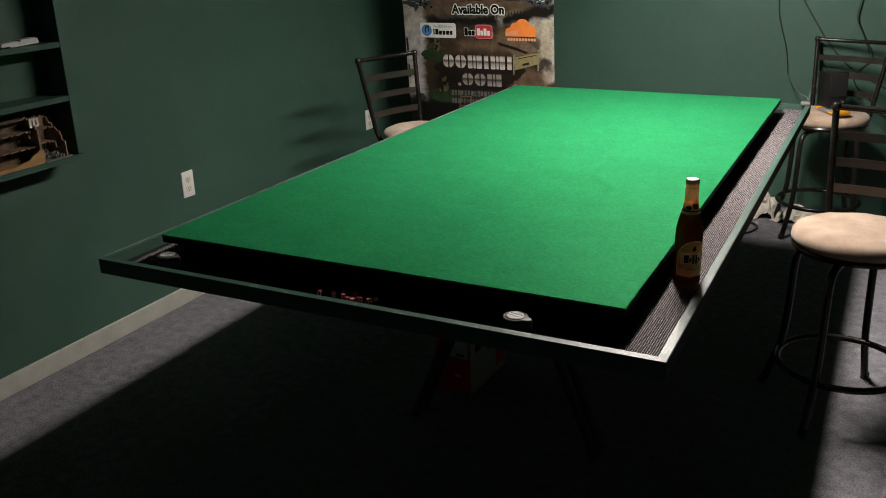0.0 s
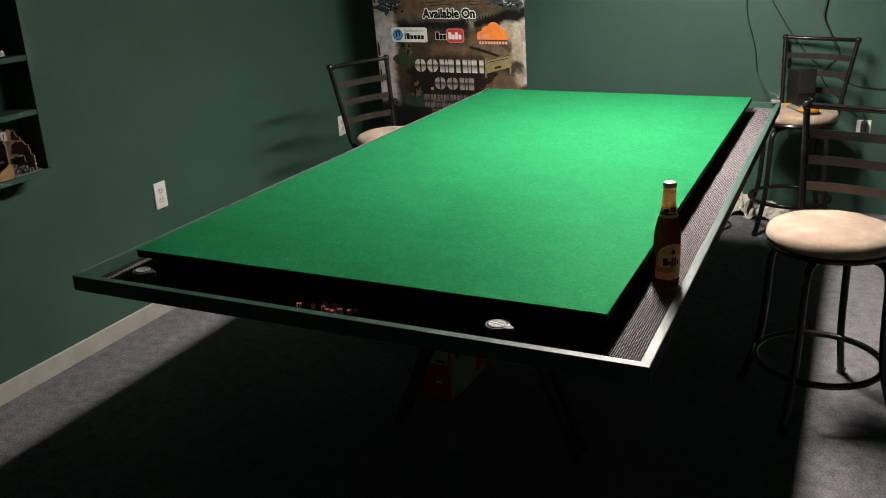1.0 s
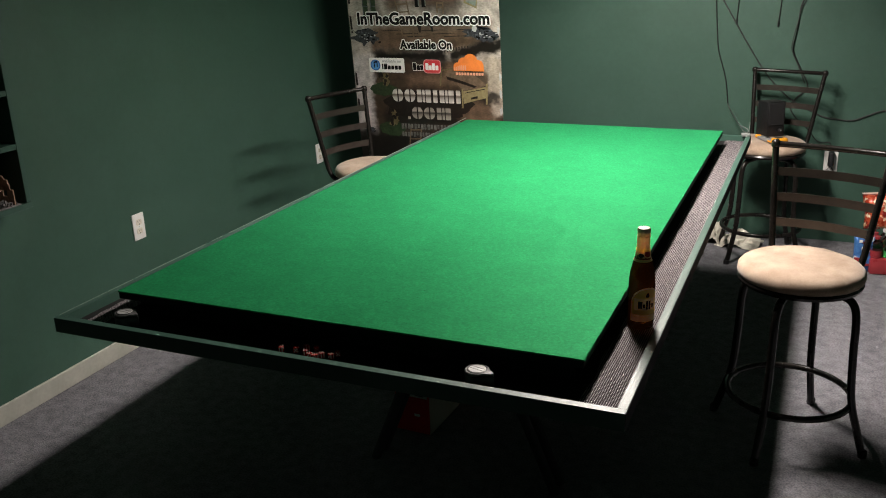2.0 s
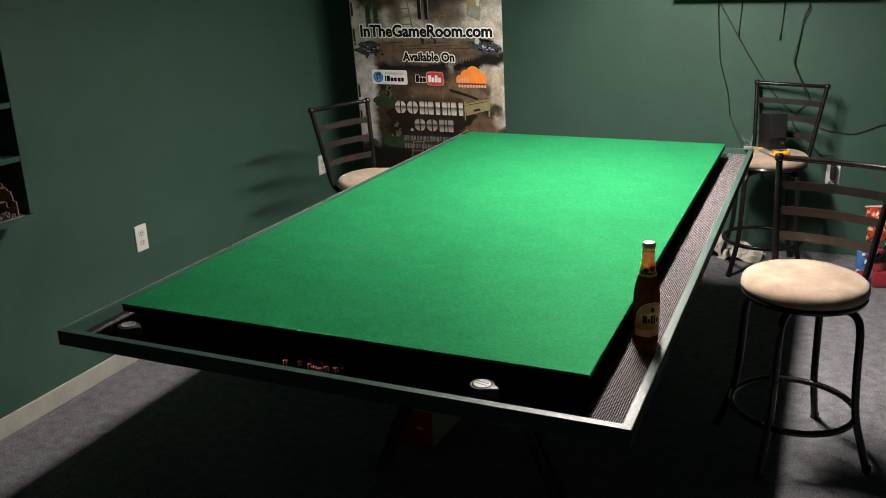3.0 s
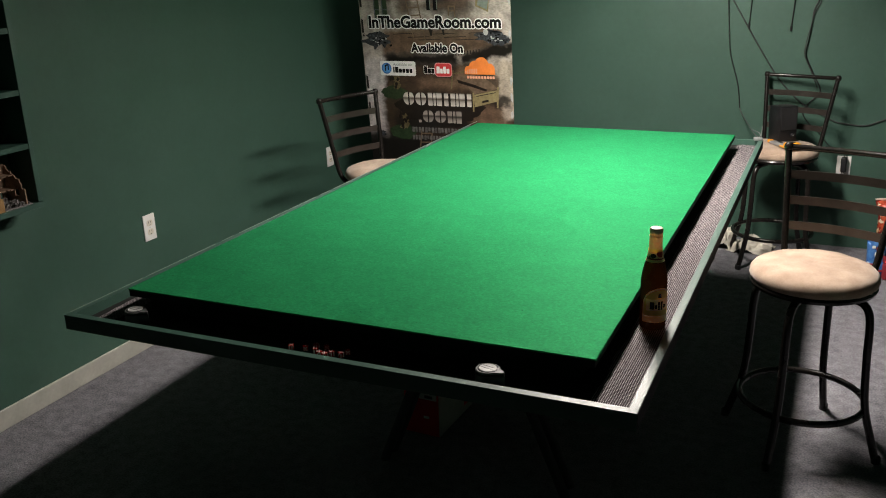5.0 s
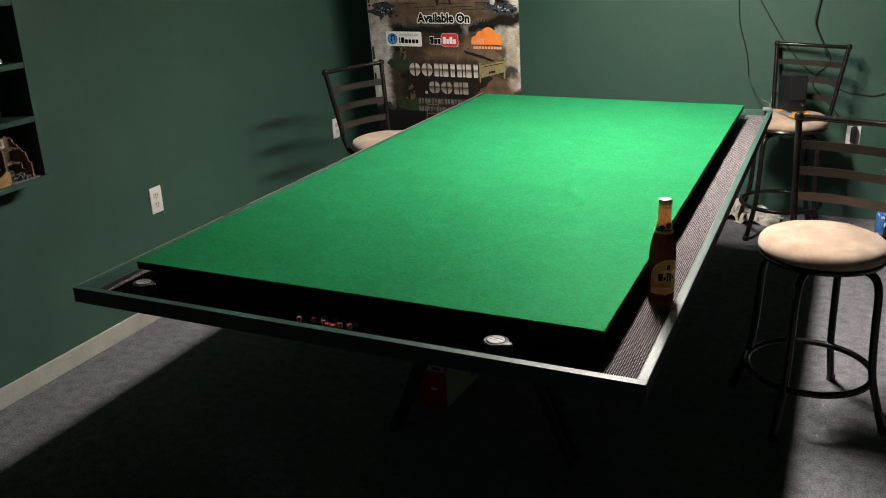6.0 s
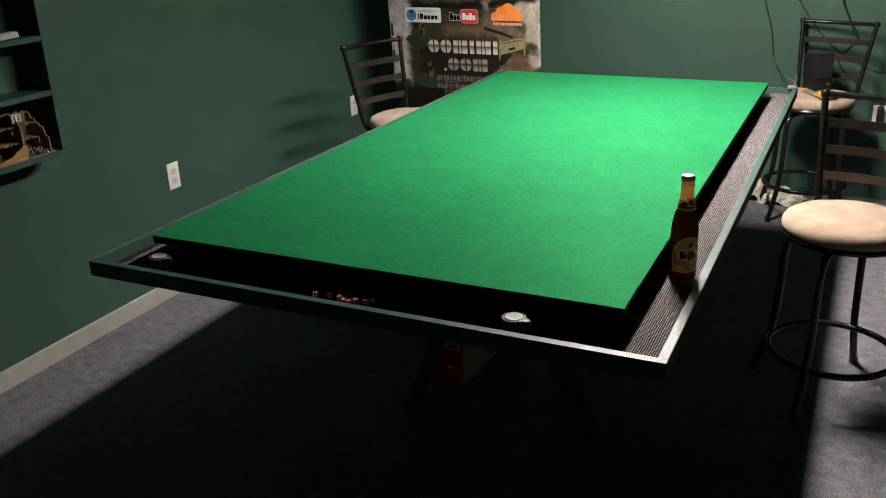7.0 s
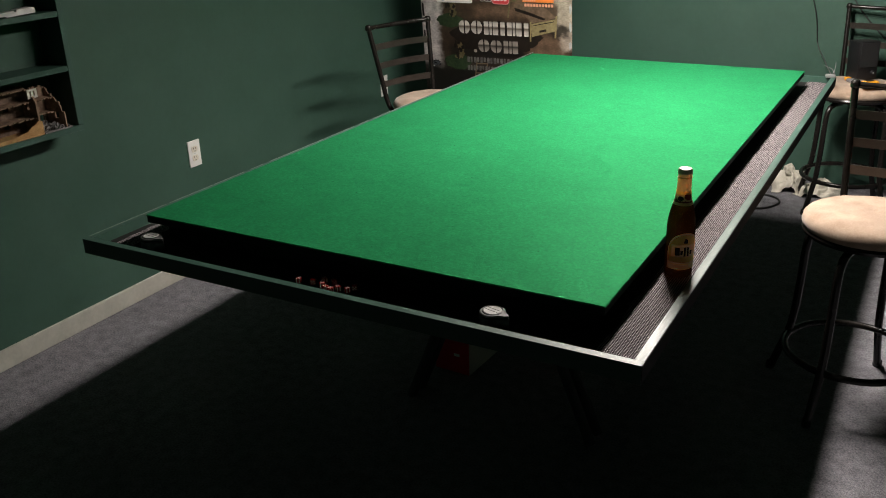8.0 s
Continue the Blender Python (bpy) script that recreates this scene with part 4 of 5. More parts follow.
def banner():
    b = thing("banner_stand", pose(0.076, 2.750, 0.072, 4.5) @ Matrix.Scale(0.955, 4), "tall printed roll-up advertising banner standing against the wall", "banner")
    x0, x1, z1 = -0.866, 0.024, 2.02
    def ink(name, dark, light, scale=9, fine=60, rough=0.42):
        return surface(name, dark, light, scale, fine, rough, bump=0.0, spec=0.4, contrast=0.9)
    shade = ink("print_shade", (0.004, 0.003, 0.003), (0.018, 0.012, 0.009), 9, 40)
    wood = ink("print_wood", (0.10, 0.068, 0.042), (0.22, 0.155, 0.10), 14, 50)
    rubble = ink("print_rubble", (0.006, 0.007, 0.009), (0.06, 0.065, 0.075), 60, 170)
    chalk = ink("print_chalk", (0.36, 0.36, 0.36), (0.56, 0.56, 0.56), 30, 90)
    slate = ink("print_slate", (0.035, 0.04, 0.05), (0.14, 0.15, 0.17), 50, 120)
    ochre = ink("print_ochre", (0.19, 0.155, 0.075), (0.31, 0.26, 0.135), 15, 60)
    sallow = ink("print_sallow", (0.09, 0.075, 0.035), (0.19, 0.155, 0.085), 40, 90)
    moss = ink("print_moss", (0.010, 0.026, 0.010), (0.035, 0.062, 0.026), 25, 90)
    frost = ink("print_frost", (0.14, 0.18, 0.155), (0.26, 0.31, 0.27), 15, 60)
    white = plain("print_white", (0.92, 0.91, 0.89), 0.42)
    black = plain("print_black", (0.006, 0.006, 0.006), 0.6, spec=0.15)
    blue = plain("print_blue", (0.035, 0.14, 0.42), 0.42)
    red = plain("print_red", (0.62, 0.045, 0.055), 0.42)
    orange = plain("print_orange", (0.85, 0.24, 0.05), 0.42)
    peach = plain("print_peach", (0.78, 0.36, 0.24), 0.42)
    grey = plain("print_grey", (0.42, 0.42, 0.42), 0.4)
    part("base_cassette", boxed(x0 - 0.01, x1 + 0.01, -0.03, 0.14, -0.0735, 0.085, 0.01, 2), STEEL, b, "grey aluminium roll-up cassette")
    part("pole", tubed([((x0 + x1) / 2, 0.045, 0.05), ((x0 + x1) / 2, 0.03, z1)], 0.008), STEEL, b)
    part("top_bar", boxed(x0, x1, -0.006, 0.02, z1, z1 + 0.03, 0.004), STEEL, b)
    part("printed_sheet", boxed(x0, x1, 0.0, 0.0015, 0.06, z1 + 0.005), photo_print(x0, x1), b, "dark brown photographic print of a ruined interior")

    def P(name, outlines, layer, m):
        """Printed patches of one ink as one mesh: outlines in (x, z), a hair in front of the sheet."""
        if not isinstance(outlines[0], list):
            outlines = [outlines]
        bm = bmesh.new()
        for pts in outlines:
            f = bm.faces.new([bm.verts.new((x, -0.0004 * layer, z)) for x, z in pts])
            f.normal_update()
            if f.normal.y > 0:
                f.normal_flip()
        ob = part(name, bm, m, b)
        return tagged(ob, kind="stuff") if len(outlines) > 1 else ob

    rnd = random.Random(4)
    # windows and posts
    for cx in (-0.754, -0.706):
        P("picture_window", [(cx - 0.015, 1.26), (cx + 0.013, 1.25), (cx + 0.013, 1.40), (cx - 0.015, 1.405)], 4, moss)
        P("picture_window", [(cx - 0.019, 1.255), (cx - 0.014, 1.255), (cx - 0.014, 1.41), (cx - 0.019, 1.41)], 5, slate)
        P("picture_window", [(cx - 0.015, 1.325), (cx + 0.013, 1.322), (cx + 0.013, 1.327), (cx - 0.015, 1.330)], 5, slate)
    for cx in (-0.442, -0.402):
        P("picture_window", [(cx - 0.012, 1.32), (cx + 0.012, 1.32), (cx + 0.012, 1.46), (cx - 0.012, 1.46)], 4, black)
        P("picture_window", [(cx + 0.007, 1.325), (cx + 0.012, 1.325), (cx + 0.012, 1.455), (cx + 0.007, 1.455)], 5, frost)
    P("picture_window", [(-0.172, 1.340), (-0.100, 1.310), (-0.086, 1.450), (-0.162, 1.450)], 4, ochre)
    P("picture_window", [(-0.160, 1.345), (-0.106, 1.322), (-0.098, 1.372), (-0.154, 1.380)], 5, frost)
    P("picture_window", [(-0.116, 1.390), (-0.098, 1.388), (-0.096, 1.435), (-0.116, 1.435)], 5, chalk)
    for z in (1.34, 1.20, 0.885, 0.735):
        P("picture_post", [(x0 + 0.006, z), (x0 + 0.019, z), (x0 + 0.017, z + 0.07), (x0 + 0.006, z + 0.075)], 4, shade)
    for z in (1.37, 1.20, 0.95, 0.86, 0.765):
        P("picture_post", blob(x1 - 0.008, z, 0.007, 0.022, z * 9, 12, 0.9), 4, chalk)
    # ladders
    def ladder(xa, za, xb, zb, w, rungs):
        P("picture_ladder", [[(xa + q, za), (xa + q + 0.007, za), (xb + q + 0.007, zb), (xb + q, zb)] for q in (0, w)], 5, wood)
        P("picture_ladder", [[(xa + (xb - xa) * t, za + (zb - za) * t), (xa + (xb - xa) * t + w, za + (zb - za) * t + 0.003),
                              (xa + (xb - xa) * t + w, za + (zb - za) * t + 0.010), (xa + (xb - xa) * t, za + (zb - za) * t + 0.007)] for t in ((i + 0.5) / rungs for i in range(rungs))], 5, wood)
    ladder(-0.542, 1.145, -0.594, 1.475, 0.068, 8)
    ladder(-0.560, 0.50, -0.535, 0.66, 0.065, 3)
    # rubble heaps
    for cx, cz, n, sx, sz in ((-0.768, 1.160, 34, 0.082, 0.036), (-0.070, 1.180, 34, 0.080, 0.034), (-0.80, 1.45, 16, 0.06, 0.02), (-0.790, 0.625, 10, 0.030, 0.014)):
        P("picture_rubble", blob(cx, cz, sx * 1.05, sz * 1.1, cx * 7, 44, 0.8), 5, rubble)
        stones = [[blob(cx + sx * rnd.gauss(0, 0.5), cz + sz * rnd.gauss(0, 0.55), 0.003 + 0.007 * rnd.random(), 0.002 + 0.006 * rnd.random(), i + cx, 7, 1.0)] for i in range(n)]
        for k, m in enumerate((slate, black, chalk)):
            chosen = [q[0] for i, q in enumerate(stones) if (i % 5 in (0, 3), i % 5 in (1, 4), i % 5 == 2)[k]]
            P("picture_stone", chosen, 6 + 0.3 * k, m)
    P("picture_stone", blob(-0.118, 1.206, 0.014, 0.016, 2.0, 16, 0.35), 8, chalk)
    # bed and bench
    blanket = ink("print_blanket", (0.085, 0.055, 0.036), (0.185, 0.128, 0.088), 20, 60)
    P("picture_bed", [(-0.300, 0.962), (-0.235, 0.980), (-0.165, 0.974), (-0.110, 0.945), (-0.060, 0.905), (-0.110, 0.895), (-0.195, 0.872), (-0.235, 0.905), (-0.285, 0.925)], 4, blanket)
    P("picture_bed", [(-0.298, 0.950), (-0.200, 0.925), (-0.120, 0.898), (-0.135, 0.890), (-0.205, 0.910), (-0.290, 0.932)], 4.5, shade)
    # shadowed doorway and a small chair in the upper room
    P("picture_chair", [[(-0.330, 1.345), (-0.322, 1.345), (-0.322, 1.290), (-0.330, 1.290)], [(-0.295, 1.345), (-0.287, 1.345), (-0.287, 1.285), (-0.295, 1.285)], [(-0.330, 1.345), (-0.287, 1.345), (-0.287, 1.336), (-0.330, 1.336)], [(-0.330, 1.322), (-0.287, 1.322), (-0.287, 1.314), (-0.330, 1.314)]], 4, wood)
    # loose planks of the upper floor
    for k in range(7):
        xa = -0.66 + 0.075 * k + rnd.uniform(-0.01, 0.01)
        z = 1.198 - 0.018 * (k % 3) + rnd.uniform(-0.005, 0.005)
        P("picture_plank", [(xa, z), (xa + 0.13, z + 0.005), (xa + 0.13, z + 0.002), (xa, z - 0.004)], 3, shade)
    for k in range(9):
        xa = -0.300 + 0.017 * k
        P("picture_plank", [(xa, 1.100 + 0.002 * k), (xa + 0.007, 1.101 + 0.002 * k), (xa + 0.006, 1.078 + 0.002 * k + rnd.uniform(0, 0.012)), (xa + 0.001, 1.076 + 0.002 * k)], 3, shade)
    P("picture_bed", [(-0.203, 0.868), (-0.066, 0.898), (-0.062, 0.838), (-0.200, 0.800)], 5, ochre)
    P("picture_bed", [[(-0.190, 0.862), (-0.075, 0.887), (-0.075, 0.883), (-0.190, 0.858)], [(-0.156, 0.836), (-0.118, 0.845), (-0.117, 0.833), (-0.156, 0.825)]], 6, shade)
    P("picture_bed", [[(-0.064, 0.915), (-0.055, 0.917), (-0.062, 0.800), (-0.072, 0.800)], [(-0.210, 0.880), (-0.200, 0.880), (-0.204, 0.775), (-0.212, 0.775)]], 6, ochre)
    P("picture_bed", [[(-0.325, 1.000), (-0.315, 1.002), (-0.330, 0.895), (-0.340, 0.895)], [(-0.322, 0.985), (-0.240, 1.000), (-0.240, 0.992), (-0.322, 0.977)]], 5, sallow)
    P("picture_bench", [(-0.455, 1.245), (-0.36, 1.235), (-0.355, 1.19), (-0.365, 1.19), (-0.372, 1.22), (-0.425, 1.225), (-0.43, 1.185), (-0.44, 1.185)], 5, shade)
    # mossy bases with plain upright shapes
    for cx, cz, r in ((-0.690, 0.868, 0.075), (-0.650, 0.640, 0.085)):
        P("picture_moss", blob(cx, cz, r, r * 0.5, cz * 3, 34, 0.25), 4, moss)
        P("picture_shape", [blob(cx + 0.010 + 0.02 * rnd.uniform(-1, 1), cz + 0.028 + 0.07 * k / 7, 0.016, 0.014, k * 1.7 + cx, 9, 0.9) for k in range(8)], 5, sallow)
        P("picture_shape", [blob(cx + 0.010 + 0.026 * rnd.uniform(-1, 1), cz + 0.02 + 0.09 * rnd.random(), 0.009, 0.012, k * 2.3 + cx, 8, 1.0) for k in range(8)], 6, shade)
    # printed words and badges
    ring = lambda r, n: [(r * math.cos(2 * math.pi * i / n), r * math.sin(2 * math.pi * i / n)) for i in range(n)]
    lettering("InTheGameRoom.com", 0.778, 0.068, 0.024, white, b, -0.809, -0.0040, 1.228, spread=ring(0.0068, 16))
    lettering("InTheGameRoom.com", 0.778, 0.068, 0.024, black, b, -0.809, -0.0052, 1.228, spread=ring(0.0013, 6))
    lettering("Available On", 0.306, 0.050, 0.022, white, b, -0.560, -0.0040, 1.097, spread=ring(0.0065, 16))
    lettering("Available On", 0.306, 0.050, 0.022, black, b, -0.560, -0.0052, 1.097, spread=ring(0.0014, 6))
    P("badge", round_rect(-0.764, -0.543, 0.964, 1.045, 0.010), 9, white)
    P("badge", disc(-0.724, 1.004, 0.031), 10, blue)
    P("badge", disc(-0.724, 1.004, 0.025), 11, plain("print_sky", (0.10, 0.32, 0.68), 0.4))
    P("badge", [(-0.734, 0.990), (-0.728, 0.990), (-0.728, 1.016), (-0.716, 1.019), (-0.716, 0.995), (-0.710, 0.995), (-0.710, 1.028), (-0.734, 1.023)], 12, black)
    lettering("Available on", 0.118, 0.017, 0.01, grey, b, -0.682, -0.0044, 1.020)
    P("badge_mark", [round_rect(xa, xa + w, 0.981, 0.981 + h, 0.003, 2) for xa, w, h in ((-0.683, 0.008, 0.032), (-0.671, 0.020, 0.032), (-0.648, 0.019, 0.022), (-0.626, 0.018, 0.022), (-0.604, 0.019, 0.022), (-0.582, 0.017, 0.022))], 10, black)
    you = ((-0.492, 0.021, 0.040), (-0.469, 0.019, 0.028), (-0.448, 0.018, 0.028))
    P("badge_mark", [round_rect(xa - 0.0025, xa + w + 0.0025, 0.9775, 0.9825 + h, 0.004, 2) for xa, w, h in you], 9, white)
    P("badge_mark", [round_rect(xa, xa + w, 0.980, 0.980 + h, 0.004, 2) for xa, w, h in you], 10, black)
    P("badge", round_rect(-0.427, -0.324, 0.964, 1.040, 0.018), 9, plain("print_pink", (0.72, 0.30, 0.30), 0.4))
    P("badge", round_rect(-0.423, -0.328, 0.968, 1.036, 0.016), 10, red)
    P("badge_mark", [round_rect(xa, xa + w, 0.982, 0.982 + h, 0.003, 2) for xa, w, h in ((-0.416, 0.019, 0.038), (-0.395, 0.016, 0.026), (-0.376, 0.017, 0.038), (-0.356, 0.017, 0.026))], 11, white)
    humps = ((-0.225, 1.003, 0.024), (-0.190, 1.022, 0.032), (-0.150, 1.034, 0.040), (-0.106, 1.010, 0.032))
    top = []
    for i in range(61):
        x = -0.249 + 0.175 * i / 60
        top.append((x, max(0.983, max(cz + math.sqrt(max(0.0, r * r - (x - cx) ** 2)) if abs(x - cx) < r else 0.0 for cx, cz, r in humps))))
    P("badge", top + [(-0.074, 0.981), (-0.249, 0.981)], 9, orange)
    P("badge", [round_rect(-0.246 + 0.0105 * k, -0.2395 + 0.0105 * k, 0.984, 1.000 + 0.012 * min(1, k / 3), 0.003, 2) for k in range(7)], 9.6, peach)
    P("badge_mark", [round_rect(-0.238 + 0.0165 * k, -0.225 + 0.0165 * k, 0.958, 0.973, 0.003, 2) for k in range(10)], 10, peach)

    def marks(xa, z0, z1, kinds, m, scale=1.0):
        """A word-mark as a row of plain shapes, split discs and upright bars, on dark shadows."""
        cz, rz = (z0 + z1) / 2, (z1 - z0) / 2
        half = lambda cx, rx, a0: [(cx + rx * math.cos(radians(a0 + 12 * i)), cz + rz * math.sin(radians(a0 + 12 * i))) for i in range(16)]
        for k in kinds:
            w = scale * {"o": 0.070, "i": 0.036, "w": 0.092}[k]
            cx = xa + w / 2
            if k == "o":
                shapes = [half(cx - 0.004, w / 2 - 0.004, 90), half(cx + 0.004, w / 2 - 0.006, -90)]
            elif k == "i":
                shapes = [round_rect(cx - 0.013, cx + 0.013, z0, z1, 0.004, 2)]
            else:
                shapes = [round_rect(cx - w * 0.46, cx - w * 0.16, z0, z1, 0.004, 2), round_rect(cx - w * 0.10, cx + w * 0.06, z0, z1, 0.004, 2), round_rect(cx + w * 0.12, cx + w * 0.46, z0, z1, 0.004, 2)]
            for q in shapes:
                P("mark_shadow", [(x + 0.004 * scale + (x - cx) * 0.05, z - 0.005 * scale + (z - cz) * 0.05) for x, z in q], 7, shade)
                P("mark_shape", q, 9, m)
            xa += w + 0.005 * scale
    P("mark_ground", blob(-0.42, 0.785, 0.27, 0.085, 4.0, 40, 0.5), 3, shade)
    marks(-0.634, 0.800, 0.874, "oowiwi", chrome_print("print_silver", (0.16, 0.115, 0.085), (1.0, 0.93, 0.86), 0.800, 0.874))
    tarnish = chrome_print("print_tarnish", (0.05, 0.042, 0.038), (0.55, 0.49, 0.43), 0.704, 0.774)
    P("mark_shape", round_rect(-0.546, -0.529, 0.700, 0.716, 0.004, 2), 9, tarnish)
    marks(-0.520, 0.704, 0.774, "oow", tarnish)
    dim = ink("print_dim", (0.055, 0.052, 0.05), (0.20, 0.19, 0.18), 60, 40)
    for z0, z1, count in ((0.642, 0.674, 9), (0.598, 0.626, 10)):
        pitch = 0.365 / count
        P("mark_row", [round_rect(-0.592 + pitch * k, -0.592 + pitch * (k + 0.40), z0, z1, 0.004, 2) for k in range(count)], 9, dim)
        P("mark_row", [round_rect(-0.592 + pitch * (k + 0.50), -0.592 + pitch * (k + 0.82), z0 + 0.004 * (k % 3), z1, 0.004, 2) for k in range(count)], 9, dim)


# ---------------------------------------------------------------- on the table
def tray_liner(x0, x1, joints, seed, height=0.0035):
    """A strip of grippy mesh, cut in lengths that lap over one another at the slanting joints."""
    liner = thing("tray_liner", pose(0, 0, 0), "grey woven non-slip mesh liner lying in the table tray", "liner", "tray liners")
    pitch = 0.0047
    rnd = random.Random(seed)
    for piece, (y0, y1) in enumerate(zip(joints, joints[1:])):
        first, last = piece == 0, piece == len(joints) - 2
        folds = [(rnd.uniform(y0 + 0.02, y1), rnd.uniform(0.006, 0.014), rnd.uniform(0.0015, 0.004)) for _ in range(max(1, int((y1 - y0) * 6)))]
        nx, ny = int((x1 - x0) / pitch * 4), max(6, int((y1 - y0) / 0.012))
        grid = []
        for i in range(nx + 1):
            row = []
            for j in range(ny + 1):
                u = i / nx
                x = x0 + (x1 - x0) * u
                start = y0 + (0.0 if first else 1.1 * (x - x0) - 0.045)
                end = y1 + (0.0 if last else 1.1 * (x - x0) - 0.037)
                y = start + (end - start) * j / ny
                q = Vector((x * 6, y * 6, seed))
                z = TRAY + height + 0.0022 * noise.noise(q * 2.2) + 0.0010 * noise.noise(q * 5)
                z += sum(h * math.exp(-((y + 0.25 * (x - x0) - c) / w) ** 2) for c, w, h in folds) * (0.35 + 0.65 * (1 - u))
                z += 0.00012 * math.sin(2 * math.pi * x / pitch)
                z += 0.0003 * (0 if first else math.exp(-((y - start) / 0.02) ** 2))
                x += (0.0085 * noise.noise(Vector((y * 9, seed, 0))) + 0.0016 * noise.noise(Vector((y * 40, seed, 4)))) * (1 - u)
                row.append((x, y, max(z, TRAY + 0.001)))
            grid.append(row)
        bm = bmesh.new()
        top = [[bm.verts.new(p) for p in r] for r in grid]
        for i in range(nx):
            for j in range(ny):
                bm.faces.new((top[i][j], top[i + 1][j], top[i + 1][j + 1], top[i][j + 1]))
        edge = [top[i][0] for i in range(nx + 1)] + [top[nx][j] for j in range(1, ny + 1)] + [top[i][ny] for i in range(nx - 1, -1, -1)] + [top[0][j] for j in range(ny - 1, 0, -1)]
        low = [bm.verts.new((v.co.x, v.co.y, TRAY + 0.0004)) for v in edge]
        for k in range(len(edge)):
            m = (k + 1) % len(edge)
            bm.faces.new((edge[m], edge[k], low[k], low[m]))
        bmesh.ops.recalc_face_normals(bm, faces=bm.faces)
        part("mesh_panel", bm, LINER, liner, "", 60)
    return liner


def beer_bottle():
    b = thing("beer_bottle", pose(1.268, 0.350, TRAY + 0.005, 0, 0, 0), "brown glass beer bottle with gold foil neck and cream label", "bottle")
    # glass ends at the shoulder; the neck is hollow so lamp light brightens the foil
    out = [(0, 0.002), (0.024, 0.0), (0.0295, 0.003), (0.0305, 0.008), (0.0305, 0.110), (0.0300, 0.122), (0.0280, 0.138), (0.0235, 0.158), (0.0185, 0.172), (0.0158, 0.184)]
    part("glass_body", lathe(bmesh.new(), out, 40), AMBER_GLASS, b, "dark amber glass")
    part("cap", lathe(bmesh.new(), [(0.0150, 0.2355), (0.0158, 0.2345), (0.0150, 0.2425), (0.0135, 0.2450), (0.008, 0.2462), (0, 0.2464)], 30), CAP_TIN, b, "cream crown cap")
    foil = bmesh.new()
    lathe(foil, [(0.0188 - 0.0037 * min(1, k / 9) - 0.0009 * max(0, (k - 9) / 20), 0.1735 + 0.0600 * k / 29) for k in range(30)] + [(0.0149, 0.2345)], 60)
    for v in foil.verts:
        a = math.atan2(v.co.y, v.co.x)
        q = Vector((math.cos(a) * 2.2, math.sin(a) * 2.2, v.co.z * 130 + a * 1.2))
        k = 1 + 0.045 * (1 - 2.6 * abs(noise.noise(q))) * min(1, (v.co.z - 0.172) * 150, (0.2350 - v.co.z) * 300)
        v.co.x, v.co.y = v.co.x * k, v.co.y * k
    part("neck_foil", foil, GOLD_FOIL, b, "crinkled gold neck foil", 25)
    part("neck_lip", tubed([(0.0146 * math.cos(i * math.pi / 16), 0.0146 * math.sin(i * math.pi / 16), 0.2255) for i in range(32)], 0.0014, 8, True), GOLD_FOIL, b, "ridge of the glass lip under the foil")
    part("neck_band", lathe(bmesh.new(), [(0.0196, 0.1725), (0.0190, 0.1745), (0.0178, 0.1795), (0.0170, 0.1830)], 36), MAROON, b, "dark red neck band")
    part("neck_band", lathe(bmesh.new(), [(0.0218, 0.1665), (0.0208, 0.1695), (0.0198, 0.1722)], 36), GOLD_FOIL, b)
    part("neck_mark", lathe(bmesh.new(), [(0.0165, 0.1905), (0.0157, 0.1965)], 36), GOLD_PAPER, b)
    # arched label wrapped round the front of the body
    aim = radians(-52)

    def wrap(name, outline, r, material, parent, label="", aim=aim, lean=0.0):
        bm = bmesh.new()
        c = [sum(p[i] for p in outline) / len(outline) for i in (0, 1)]
        at = lambda u, z: ((r - lean * (z - c[1])) * math.cos(aim + u / r), (r - lean * (z - c[1])) * math.sin(aim + u / r), z)
        rings = []
        for k in [q / 12 for q in range(13)]:
            rings.append([bm.verts.new(at(c[0] + (u - c[0]) * k, c[1] + (z - c[1]) * k)) for u, z in outline] if k else [bm.verts.new(at(*c))])
        n = len(outline)
        for i in range(n):
            j = (i + 1) % n
            bm.faces.new((rings[0][0], rings[1][i], rings[1][j]))
            for a, d in zip(range(1, 12), range(2, 13)):
                bm.faces.new((rings[a][i], rings[d][i], rings[d][j], rings[a][j]))
        bmesh.ops.recalc_face_normals(bm, faces=bm.faces)
        return part(name, bm, material, parent, label)

    def arch(w, z0, z1, z2, n=36):
        """A flat-footed arch: straight sides from z0 to z1, a round top at z2."""
        side = [(w * (-1 + 2 * i / 24), z0) for i in range(25)]
        top = [(w * math.cos(math.pi * i / n), z1 + (z2 - z1) * math.sin(math.pi * i / n)) for i in range(n + 1)]
        return side + [(w, z0 + (z1 - z0) * i / 4) for i in range(1, 4)] + top + [(-w, z1 + (z0 - z1) * i / 4) for i in range(1, 4)]

    lab = wrap("label", arch(0.041, 0.022, 0.060, 0.107), 0.0309, CREAM_PAPER, b, "cream and gold arched label")
    wrap("label_line", arch(0.0378, 0.039, 0.060, 0.1030), 0.03105, MAROON, lab)
    wrap("label_field", arch(0.0368, 0.040, 0.060, 0.1022), 0.03120, GOLD_PAPER, lab)
    wrap("label_field", [(-0.032 + 0.064 * i / 24, 0.052) for i in range(25)] + [(0.032 - 0.064 * i / 24, 0.080) for i in range(25)], 0.03135, CREAM_PAPER, lab)
